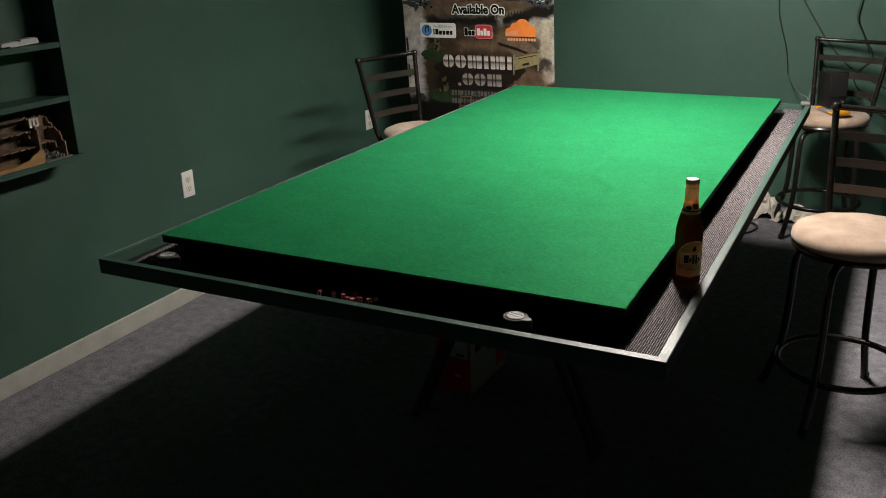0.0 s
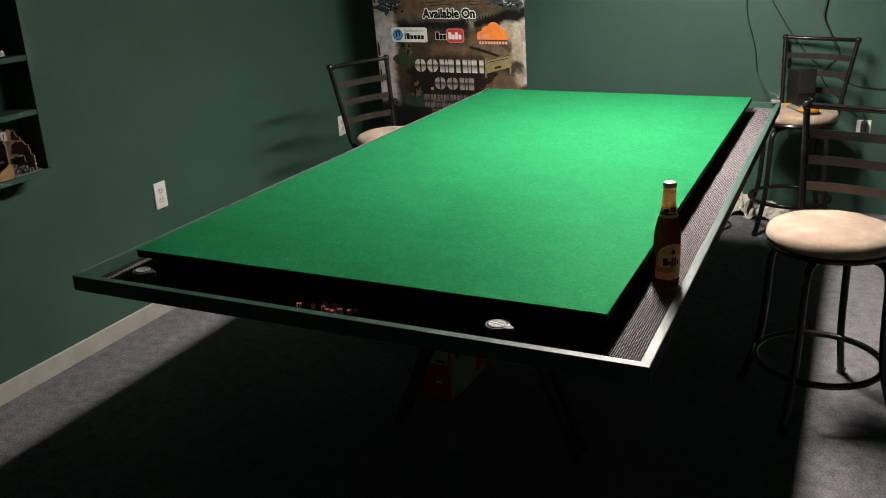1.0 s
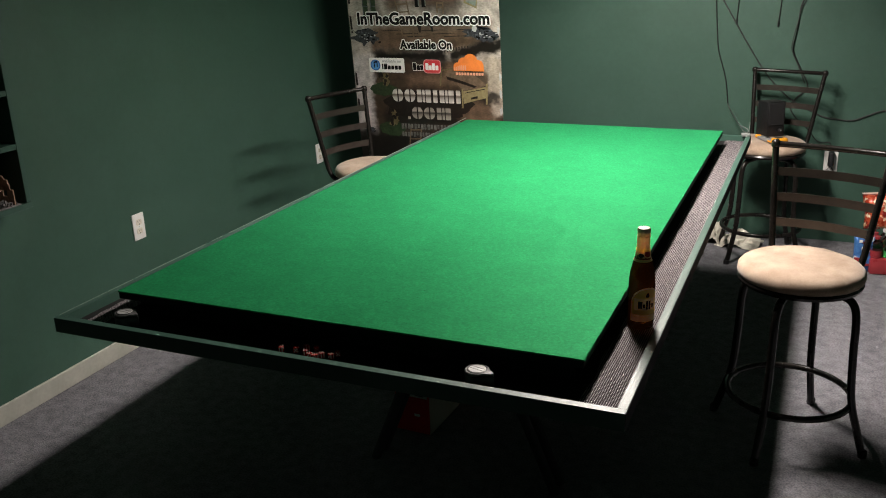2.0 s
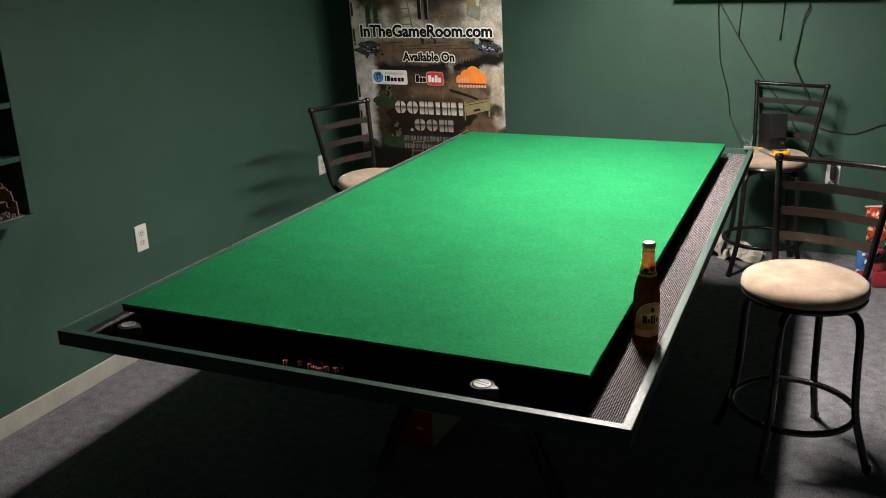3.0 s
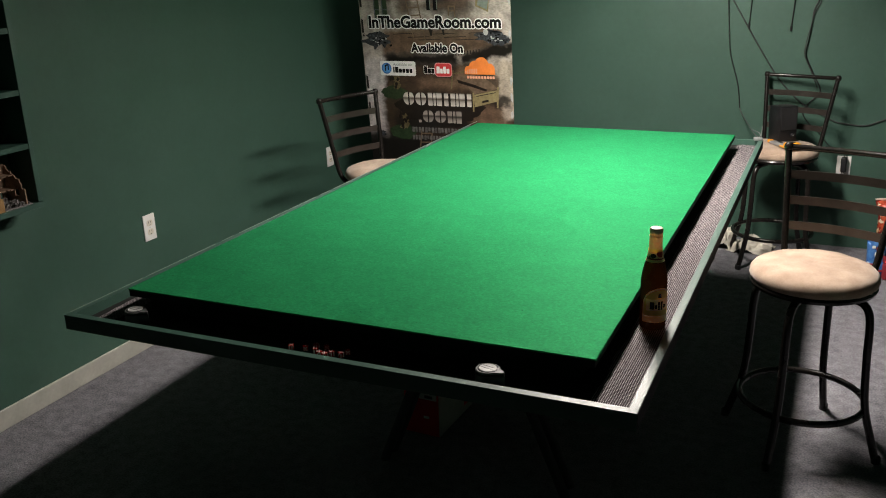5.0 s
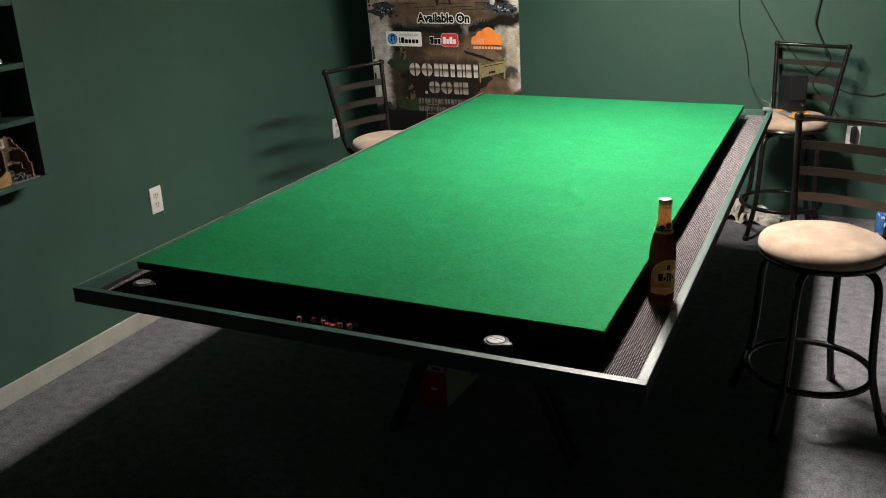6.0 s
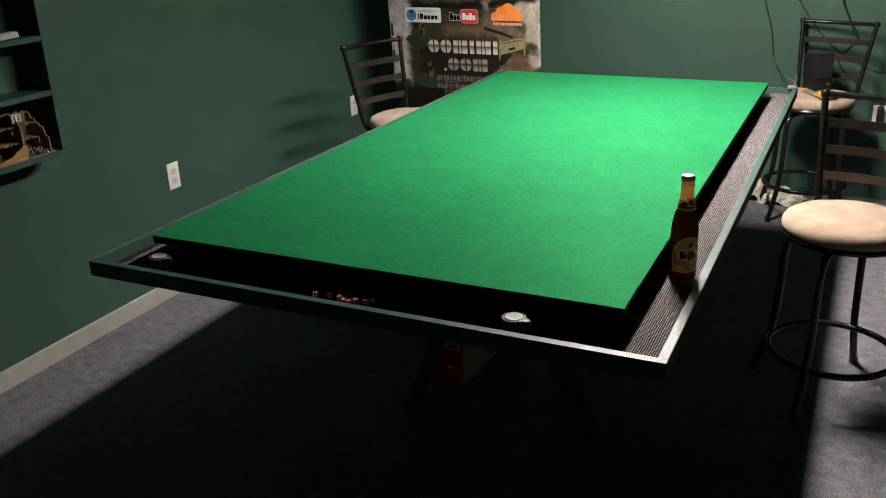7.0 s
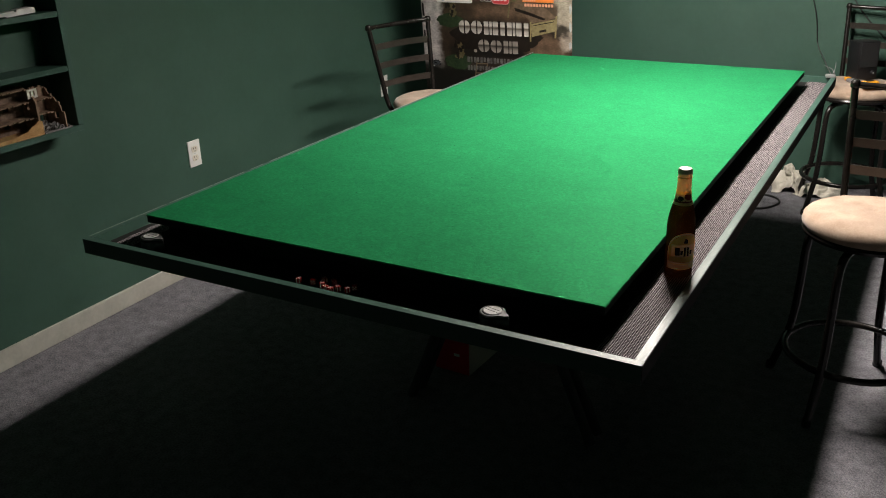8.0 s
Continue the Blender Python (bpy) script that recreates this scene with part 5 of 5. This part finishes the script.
    for u0, u1, z0, z1 in ((-0.023, -0.012, 0.055, 0.074), (-0.0110, -0.0055, 0.057, 0.067), (-0.0040, 0.0015, 0.053, 0.075), (0.0030, 0.0085, 0.053, 0.075), (0.0100, 0.0170, 0.057, 0.067)):
        n = 4
        wrap("label_mark", [(u0 + (u1 - u0) * i / n, z0) for i in range(n + 1)] + [(u1 - (u1 - u0) * i / n, z1) for i in range(n + 1)], 0.03150, INK, lab)
    wrap("label_mark", arch(0.0045, 0.083, 0.087, 0.095, 8), 0.03150, INK, lab)
    wrap("label_mark", [(-0.036 + 0.072 * i / 24, 0.0335) for i in range(25)] + [(0.036 - 0.072 * i / 24, 0.0350) for i in range(25)], 0.03105, GOLD_FOIL, lab)
    wrap("neck_seal", disc(0, 0.1865, 0.0085, 18), 0.0172, plain("seal_red", (0.42, 0.03, 0.025), 0.45), b, "small red round neck seal", radians(-40), 0.22)
    wrap("neck_emblem", disc(0, 0.1815, 0.0070, 18, 0.7), 0.0185, INK, b, "dark oval neck emblem", radians(-95), 0.25)


def tape_measure(x, y, rz):
    t = thing("tape_measure", pose(x, y, TRAY + 0.006, 0, 0, rz), "small silver and black tape measure lying in the tray", "tape measure", "tape measures")
    def tear(r, tip, seg=40):
        pts = []
        for i in range(seg):
            a = 2 * math.pi * i / seg
            k = math.exp(-((a - math.pi * 2 if a > math.pi else a) / 0.27) ** 2)
            pts.append(((r + tip * k) * math.cos(a), (r + tip * k) * math.sin(a)))
        return pts
    def slab(r, tip, z0, z1, bev, r_in=None):
        bm = bmesh.new()
        lay = [(r - bev, z0), (r, z0 + bev), (r, z1 - bev), (r - bev, z1)]
        rings = [[bm.verts.new((x, y, z)) for x, y in tear(rr, tip)] for rr, z in lay]
        for a, b in zip(rings, rings[1:]):
            for i in range(len(a)):
                j = (i + 1) % len(a)
                bm.faces.new((a[i], a[j], b[j], b[i]))
        bm.faces.new(rings[0][::-1]), bm.faces.new(rings[-1])
        return bm
    part("case", slab(0.0275, 0.0150, 0, 0.026, 0.003), plain("case_dark", (0.012, 0.012, 0.012), 0.4), t, "dark plastic case")
    part("top_shell", slab(0.0265, 0.0150, 0.026, 0.031, 0.002), surface("worn_shell", (0.09, 0.09, 0.09), (0.17, 0.17, 0.168), 60, 180, 0.5, metal=0.3, bump=0.08), t, "scuffed grey top shell")
    part("groove_ring", tubed([(0.0205 * math.cos(i * math.pi / 18), 0.0205 * math.sin(i * math.pi / 18), 0.031) for i in range(36)], 0.0014, 8, True), BLACK_PLASTIC, t)
    dial = part("dial", lathe(bmesh.new(), [(0, 0.0325), (0.0182, 0.0325), (0.0190, 0.031), (0.0190, 0.030)], 32), plain("dial_face", (0.48, 0.48, 0.465), 0.4, 0.2), t, "pale metal disc")
    for y in (-0.0045, 0.0045):
        part("dial_mark", boxed(-0.0155, 0.0155, y - 0.0005, y + 0.0005, 0.0325, 0.0330), BLACK_PLASTIC, dial)


def dice():
    s = 0.012
    d = thing("die", pose(0.60, -0.05, TRAY), "translucent red six-sided die with white pips", "die", "dice in the tray")
    part("body", boxed(-s / 2, s / 2, -s / 2, s / 2, 0, s, 0.0012, 2), RED_RESIN, d)
    bm = bmesh.new()
    def pip(face, u, v):
        mats = {"z": Matrix.Translation((u, v, s + 0.0001)), "n": Matrix.Translation((u, -s / 2 - 0.0001, s / 2 + v)) @ pose(0, 0, 0, 90), "w": Matrix.Translation((-s / 2 - 0.0001, u, s / 2 + v)) @ pose(0, 0, 0, 0, -90),
                "e": Matrix.Translation((s / 2 + 0.0001, u, s / 2 + v)) @ pose(0, 0, 0, 0, 90), "s": Matrix.Translation((u, s / 2 + 0.0001, s / 2 + v)) @ pose(0, 0, 0, -90)}
        bmesh.ops.create_circle(bm, cap_ends=True, segments=8, radius=0.0014, matrix=mats[face])
    q = 0.0031
    for u, v in ((-q, -q), (q, -q), (-q, q), (q, q), (0, 0)):
        pip("z", u, v)
    for u, v in ((-q, -q), (q, -q), (-q, q), (q, q), (-q, 0), (q, 0)):
        pip("n", u, v)
    for u, v in ((-q, q), (q, -q), (0, 0)):
        pip("w", u, v)
    for u, v in ((-q, q), (q, -q)):
        pip("e", u, v)
    pip("s", 0, 0)
    part("pips", bm, PIP_WHITE, d)
    rnd = random.Random(12)
    spots = [(0.526, -0.060), (0.560, -0.052), (0.578, -0.034), (0.589, -0.058), (0.603, -0.032), (0.606, -0.068), (0.621, -0.071), (0.632, -0.058), (0.655, -0.056), (0.662, -0.038)]
    d.matrix_basis = pose(*spots[0], TRAY + 0.006, 0, 0, 20)
    for x, y in spots[1:]:
        up = rnd.choice(((0, 0, 0), (90, 0, s / 2), (0, 0, 0)))
        m = pose(x, y, TRAY + 0.006, 0, 0, rnd.uniform(0, 90))
        if up[0]:
            m = m @ Matrix.Translation((0, 0, s / 2)) @ pose(0, 0, 0, 90) @ Matrix.Translation((0, 0, -s / 2))
        copy_thing(d, m)


# ---------------------------------------------------------------- in the corner and on the floor
def speaker():
    s = thing("speaker", pose(1.378, 3.255, 0.629, -2, 0, 38), "small black desktop speaker standing on the stool seat", "speaker")
    part("cabinet", boxed(-0.052, 0.052, -0.044, 0.050, 0, 0.178, 0.005, 2), SPEAKER_VINYL, s)
    part("grille", boxed(-0.046, 0.046, -0.047, -0.043, 0.056, 0.172, 0.0015), surface("grille_cloth", (0.004, 0.0045, 0.005), (0.009, 0.009, 0.010), 20, 400, 0.9, bump=0.4, bump_scale=600), s, "dark cloth grille")
    k = part("knob", lathe(bmesh.new(), [(0.011, 0), (0.011, 0.008), (0.009, 0.011), (0, 0.011)], 20), BLACK_PLASTIC, s, "round black volume knob")
    k.matrix_basis = Matrix.Translation((0.024, -0.044, 0.030)) @ pose(0, 0, 0, 90)
    part("indicator", lathe(bmesh.new(), [(0.0035, 0), (0.0035, 0.0015), (0, 0.002)], 12), STEEL, s).matrix_basis = Matrix.Translation((0.024, -0.055, 0.030)) @ pose(0, 0, 0, 90)


def utility_knife():
    k = thing("utility_knife", pose(1.380, 3.078, 0.632, 0, 0, -56), "grey utility knife with orange ends lying on the seat", "knife")
    bm = bmesh.new()
    prism(bm, [(-0.082, 0.004), (-0.074, 0.0), (0.066, 0.0), (0.068, 0.016), (0.030, 0.019), (-0.030, 0.016), (-0.078, 0.014)], -0.015, 0.015)
    bmesh.ops.bevel(bm, geom=bm.edges[:], offset=0.002, segments=2, affect="EDGES", profile=0.5)
    part("handle", bm, GREY_PLASTIC, k)
    part("end_cap", boxed(-0.106, -0.079, -0.013, 0.013, 0.001, 0.016, 0.004, 2), ORANGE_PLASTIC, k, "orange plastic end")
    bm = boxed(0.058, 0.100, -0.024, 0.052, 0.0, 0.032, 0.010, 3)
    box(bm, 0.020, 0.080, -0.0175, -0.0145, 0.003, 0.012, 0.001)
    part("end_cap", bm, ORANGE_PLASTIC, k)
    part("grip_inlay", boxed(0.066, 0.092, -0.008, 0.030, 0.030, 0.0335, 0.003, 2), BLACK_PLASTIC, k, "black rubber grip patch")
    part("slider", boxed(-0.02, 0.012, -0.006, 0.006, 0.016, 0.022, 0.002), BLACK_PLASTIC, k)


def adapter():
    a = thing("adapter", pose(1.313, 2.552, RIM_TOP, 0, 0, 12), "small grey plastic adapter resting on the tray rim", "adapter")
    part("body", boxed(-0.022, 0.016, -0.014, 0.013, 0, 0.014, 0.003, 2), plain("pale_grey_plastic", (0.20, 0.21, 0.205), 0.45), a)
    part("stub", boxed(0.004, 0.013, -0.004, 0.006, 0.013, 0.022, 0.002), CABLE_GREY, a)
    for bend, tip in (((0.000, 0.01, 0.034), (-0.030, 0.02, 0.046)), ((0.012, 0.01, 0.036), (0.014, 0.02, 0.060))):
        part("wire_end", tubed(smooth_path([(0.008, 0.001, 0.020), bend, tip], 5), 0.0013, 6), plain("wire_grey", (0.13, 0.14, 0.135), 0.4), a)


def crumpled(bm, w, d, h, seed, n=64):
    """A heap of soft cloth: sharp random ridges and hollows with overhangs, sinking to the floor at a ragged hem."""
    def ridge(q):
        return 1 - min(1.0, 2.2 * abs(noise.noise(q)))
    grid = []
    for i in range(n + 1):
        row = []
        for j in range(n + 1):
            u, v = i / n * 2 - 1, j / n * 2 - 1
            q = Vector((u * 1.1, v * 1.1, seed))
            q += 0.5 * Vector((noise.noise(q * 1.4 + Vector((9, 0, 0))), noise.noise(q * 1.4 + Vector((0, 9, 0))), 0))
            edge = 1 + 0.45 * noise.noise(Vector((math.cos(math.atan2(v, u)) * 1.5, math.sin(math.atan2(v, u)) * 1.5, seed)))
            fall = max(0.0, 1 - (u * u + v * v) / 1.15)
            z = h * fall ** 0.45 * (0.22 + 0.50 * ridge(q * 1.5) + 0.28 * ridge(q * 3.1 + Vector((3, 7, 0))) * ridge(q * 1.1))
            push = Vector((noise.noise(q * 2.3 + Vector((0, 0, 20))), noise.noise(q * 2.3 + Vector((0, 0, 40))), 0)) * 0.55 * h * fall
            row.append(bm.verts.new((w * u * edge + push.x, d * v * edge + push.y, max(0.002, z))))
        grid.append(row)
    for i in range(n):
        for j in range(n):
            bm.faces.new((grid[i][j], grid[i + 1][j], grid[i + 1][j + 1], grid[i][j + 1]))
    r = bmesh.ops.extrude_face_region(bm, geom=bm.faces[:])
    bmesh.ops.translate(bm, verts=[g for g in r["geom"] if isinstance(g, bmesh.types.BMVert)], vec=(0, 0, 0.0025))
    bmesh.ops.recalc_face_normals(bm, faces=bm.faces)
    return bm


def rags():
    for x, y, w, d, h, s, rz in ((1.088, 3.335, 0.082, 0.085, 0.145, 3.3, 15), (1.262, 3.32, 0.105, 0.10, 0.085, 8.4, -12)):
        r = part("rag", crumpled(bmesh.new(), w, d, h, s), CLOTH, None, "", 180)
        r.matrix_basis = pose(x, y, 0, 0, 0, rz)
        tagged(r, "crumpled off-white cloth rag lying on the carpet", "rag", "rags")


def floor_cable():
    pts = [(1.0 + 0.097 * math.cos(a) * (1 + 0.1 * math.sin(2 * a)), 3.050 + 0.115 * math.sin(a), 0.006) for a in (radians(-120 + 15 * i) for i in range(18))]
    c = thing("floor_cable", pose(0, 0, 0), "loop of black cable lying on the carpet", "cable")
    part("cord", tubed(smooth_path([(0.6, 2.97, 0.006), (0.78, 2.93, 0.006)] + pts, 3), 0.0055, 8), CABLE_BLACK, c)


def pillow_bag(bm, w, h, t, seed, n=20):
    """A sealed snack bag: two bulging faces meeting in flat crimped ends."""
    for side in (-1, 1):
        grid = []
        for i in range(n + 1):
            row = []
            for j in range(n + 1):
                u, v = i / n * 2 - 1, j / n * 2 - 1
                q = Vector((u * 2.4, v * 2.4, seed + side))
                bulge = max(0, (1 - u ** 4) * (1 - abs(v) ** 3)) ** 0.6
                x = w / 2 * u * (1 - 0.10 * (1 - abs(v)) + 0.03 * noise.noise(q * 2))
                row.append(bm.verts.new((x, side * (t / 2 * bulge * (1 + 0.3 * noise.noise(q * 1.7)) + 0.001), h / 2 * (v + 1))))
            grid.append(row)
        for i in range(n):
            for j in range(n):
                bm.faces.new((grid[i][j], grid[i + 1][j], grid[i + 1][j + 1], grid[i][j + 1]))
    bmesh.ops.remove_doubles(bm, verts=bm.verts, dist=0.0025)
    bmesh.ops.recalc_face_normals(bm, faces=bm.faces)
    return bm


def snacks():
    carton = thing("drink_pack", pose(1.995, 3.115, 0, 0, 0, 8), "shrink-wrapped pack of small drink bottles with red film", "drink pack")
    part("wrap", boxed(-0.10, 0.13, -0.10, 0.10, 0.0, 0.085, 0.012, 2), RED_FILM, carton, "red printed shrink film")
    for i in range(4):
        for j in range(3):
            c = (-0.072 + i * 0.058, -0.066 + j * 0.062, 0)
            bt = part("drink_bottle", lathe(bmesh.new(), [(0.026, 0.086), (0.028, 0.10), (0.028, 0.135), (0.024, 0.155), (0.013, 0.172), (0.012, 0.185)], 16, c), CLEAR_PET, carton, "clear plastic drink bottle")
            part("bottle_label", lathe(bmesh.new(), [(0.0285, 0.088), (0.0288, 0.122)], 16, c), GREEN_LABEL if (i + j) % 2 else RED_FILM, bt)
            part("bottle_cap", lathe(bmesh.new(), [(0.0135, 0.178), (0.014, 0.192), (0, 0.193)], 14, c), plain("cap_white", (0.7, 0.7, 0.7), 0.4) if i % 2 else RED_FILM, bt)
    bag = thing("snack_bag", pose(1.880, 3.045, 0.0, -6, 0, 6), "blue and red foil snack bag standing on the carpet", "snack bag")
    part("pouch", pillow_bag(bmesh.new(), 0.105, 0.185, 0.05, 2.0), BLUE_FOIL, bag, "", 180)
    for i, (a, z, w, h, m) in enumerate(((-0.022, 0.158, 0.016, 0.014, PIP_WHITE), (-0.004, 0.150, 0.012, 0.018, RED_FILM), (-0.006, 0.122, 0.020, 0.020, PIP_WHITE), (0.016, 0.118, 0.010, 0.022, PIP_WHITE), (-0.024, 0.064, 0.045, 0.022, RED_FILM), (0.020, 0.040, 0.05, 0.012, RED_FILM))):
        part("print_bar", boxed(a - w / 2, a + w / 2, -0.0285 - 0.0004 * i, -0.026, z - h / 2, z + h / 2, 0.001), m, bag)
    bag = thing("chip_bag", pose(1.974, 3.20, 0.186, -12, -9, -8), "large shiny red chip bag leaning on the drink pack", "snack bag")
    part("pouch", pillow_bag(bmesh.new(), 0.21, 0.180, 0.085, 6.0), CHIP_FOIL, bag, "", 180)
    crimp, n = bmesh.new(), 42
    rows = []
    for i in range(n + 1):
        x = -0.105 + 0.21 * i / n
        rows.append([crimp.verts.new((x, 0.0012 * (-1) ** i, 0.177)), crimp.verts.new((x, 0.0012 * (-1) ** i, 0.189 - (0.003 if i % 2 else 0.0)))])
    for a, b in zip(rows, rows[1:]):
        crimp.faces.new((a[0], b[0], b[1], a[1]))
    r = bmesh.ops.extrude_face_region(crimp, geom=crimp.faces[:])
    bmesh.ops.translate(crimp, verts=[g for g in r["geom"] if isinstance(g, bmesh.types.BMVert)], vec=(0, 0.0008, 0))
    bmesh.ops.recalc_face_normals(crimp, faces=crimp.faces)
    part("crimp", crimp, plain("crimp_foil", (0.78, 0.62, 0.54), 0.35), bag, "pale crimped top seam")


def drink_carton():
    c = thing("drink_carton", pose(0.412, 0.985, 0, 0, 0, -3), "red and white cardboard drink carton under the table", "carton")
    part("body", boxed(-0.068, 0.068, -0.135, 0.135, 0, 0.36, 0.003), GREY_CARD, c, "pale cardboard sides")
    part("front_panel", boxed(-0.066, 0.066, -0.1375, -0.135, 0.003, 0.357), RED_CARD, c, "red printed front")
    part("front_label", boxed(-0.032, 0.060, -0.1388, -0.1372, 0.14, 0.225), plain("label_white", (0.62, 0.60, 0.57), 0.5), c, "white label")
    part("label_bar", boxed(0.015, 0.045, -0.1394, -0.1386, 0.146, 0.156), INK, c)
    part("label_bar", boxed(0.008, 0.030, -0.1385, -0.1372, 0.066, 0.076), PIP_WHITE, c)
    part("side_stripe", boxed(0.068, 0.0692, -0.10, -0.055, 0.15, 0.33), INK, c, "black printed stripe")
    part("side_stripe", boxed(0.068, 0.0692, -0.01, 0.03, 0.12, 0.30), RED_CARD, c)
    part("side_stripe", boxed(0.068, 0.0692, 0.06, 0.12, 0.03, 0.20), RED_CARD, c)


def trestle(y):
    t = thing("trestle", pose(0.665, y, 0), "black folding trestle carrying the table", "trestle", "trestles")
    part("top_beam", boxed(-0.52, 0.46, -0.022, 0.022, 0.672, TRAY - 0.012, 0.003), TRESTLE_BLACK, t)
    for sx in (-1, 1):
        for sy in (-1, 1):
            part("leg", tubed([(sx * 0.03, sy * 0.03 + 0.03, 0.69), (sx * 0.31, sy * 0.03 + 0.03, 0.0)], 0.016, 10), TRESTLE_BLACK, t)
        part("brace", tubed([(sx * 0.196, 0.0, 0.28), (sx * 0.196, 0.06, 0.28)], 0.008, 8), TRESTLE_BLACK, t)


def shop_light():
    # assumed fixture, never in view; its sides cut the light off
    f = thing("shop_light", pose(LAMP[0], LAMP[1], LAMP[2]), "short white strip light hanging over the table", "lamp")
    h = LAMP_LENGTH / 2 + 0.03
    bm = bmesh.new()
    prism(bm, [(-0.086, 0.0), (-0.082, 0.0), (-0.066, 0.118), (0.066, 0.118), (0.082, 0.0), (0.086, 0.0), (0.069, 0.123), (-0.069, 0.123)], -h, h)
    part("reflector", bm, plain("lamp_enamel", (0.7, 0.7, 0.68), 0.4), f)
    for y in (-h + 0.06, h - 0.06):
        part("chain", tubed([(0, y, 0.123), (0, y, TOP - LAMP[2])], 0.003, 6), STEEL, f)


# ---------------------------------------------------------------- build
room()
gaming_table()
felt_board()
for y in (0.66, 1.90):
    trestle(y)
stool(1.604, 1.280, 72, -14, "black metal bar stool with beige round seat beside the table", 0.941)
stool(1.371, 3.166, 57, -17, "black metal bar stool by the wall carrying a speaker", 0.941)
stool(-0.323, 2.05, 30, 72, "black metal bar stool between the table and the wall", 0.960, 0.026)
shop_light()
wall_shelf()
outlet("wall_outlet", pose(WEST, 1.203, 0.519, 0, 0, 90), "white double wall outlet on the dark green wall")
outlet("wall_outlet", pose(WEST, 2.717, 0.510, 0, 0, 90), "white double wall outlet behind the bar stool")
outlet("wall_outlet", pose(1.686, NORTH, 0.452), "white wall outlet with a black plug in it")
television()
cables()
banner()
ruin()
white_piece()
tray_liner(1.226, 1.310, (-0.098, 0.175, 0.66, 2.545), 1)
tray_liner(-0.064, -0.006, (-0.098, 2.545), 2, 0.0015)
beer_bottle()
tape_measure(1.007, -0.054, -14)
tape_measure(0.060, -0.048, -4)
dice()
speaker()
utility_knife()
adapter()
rags()
floor_cable()
snacks()
drink_carton()
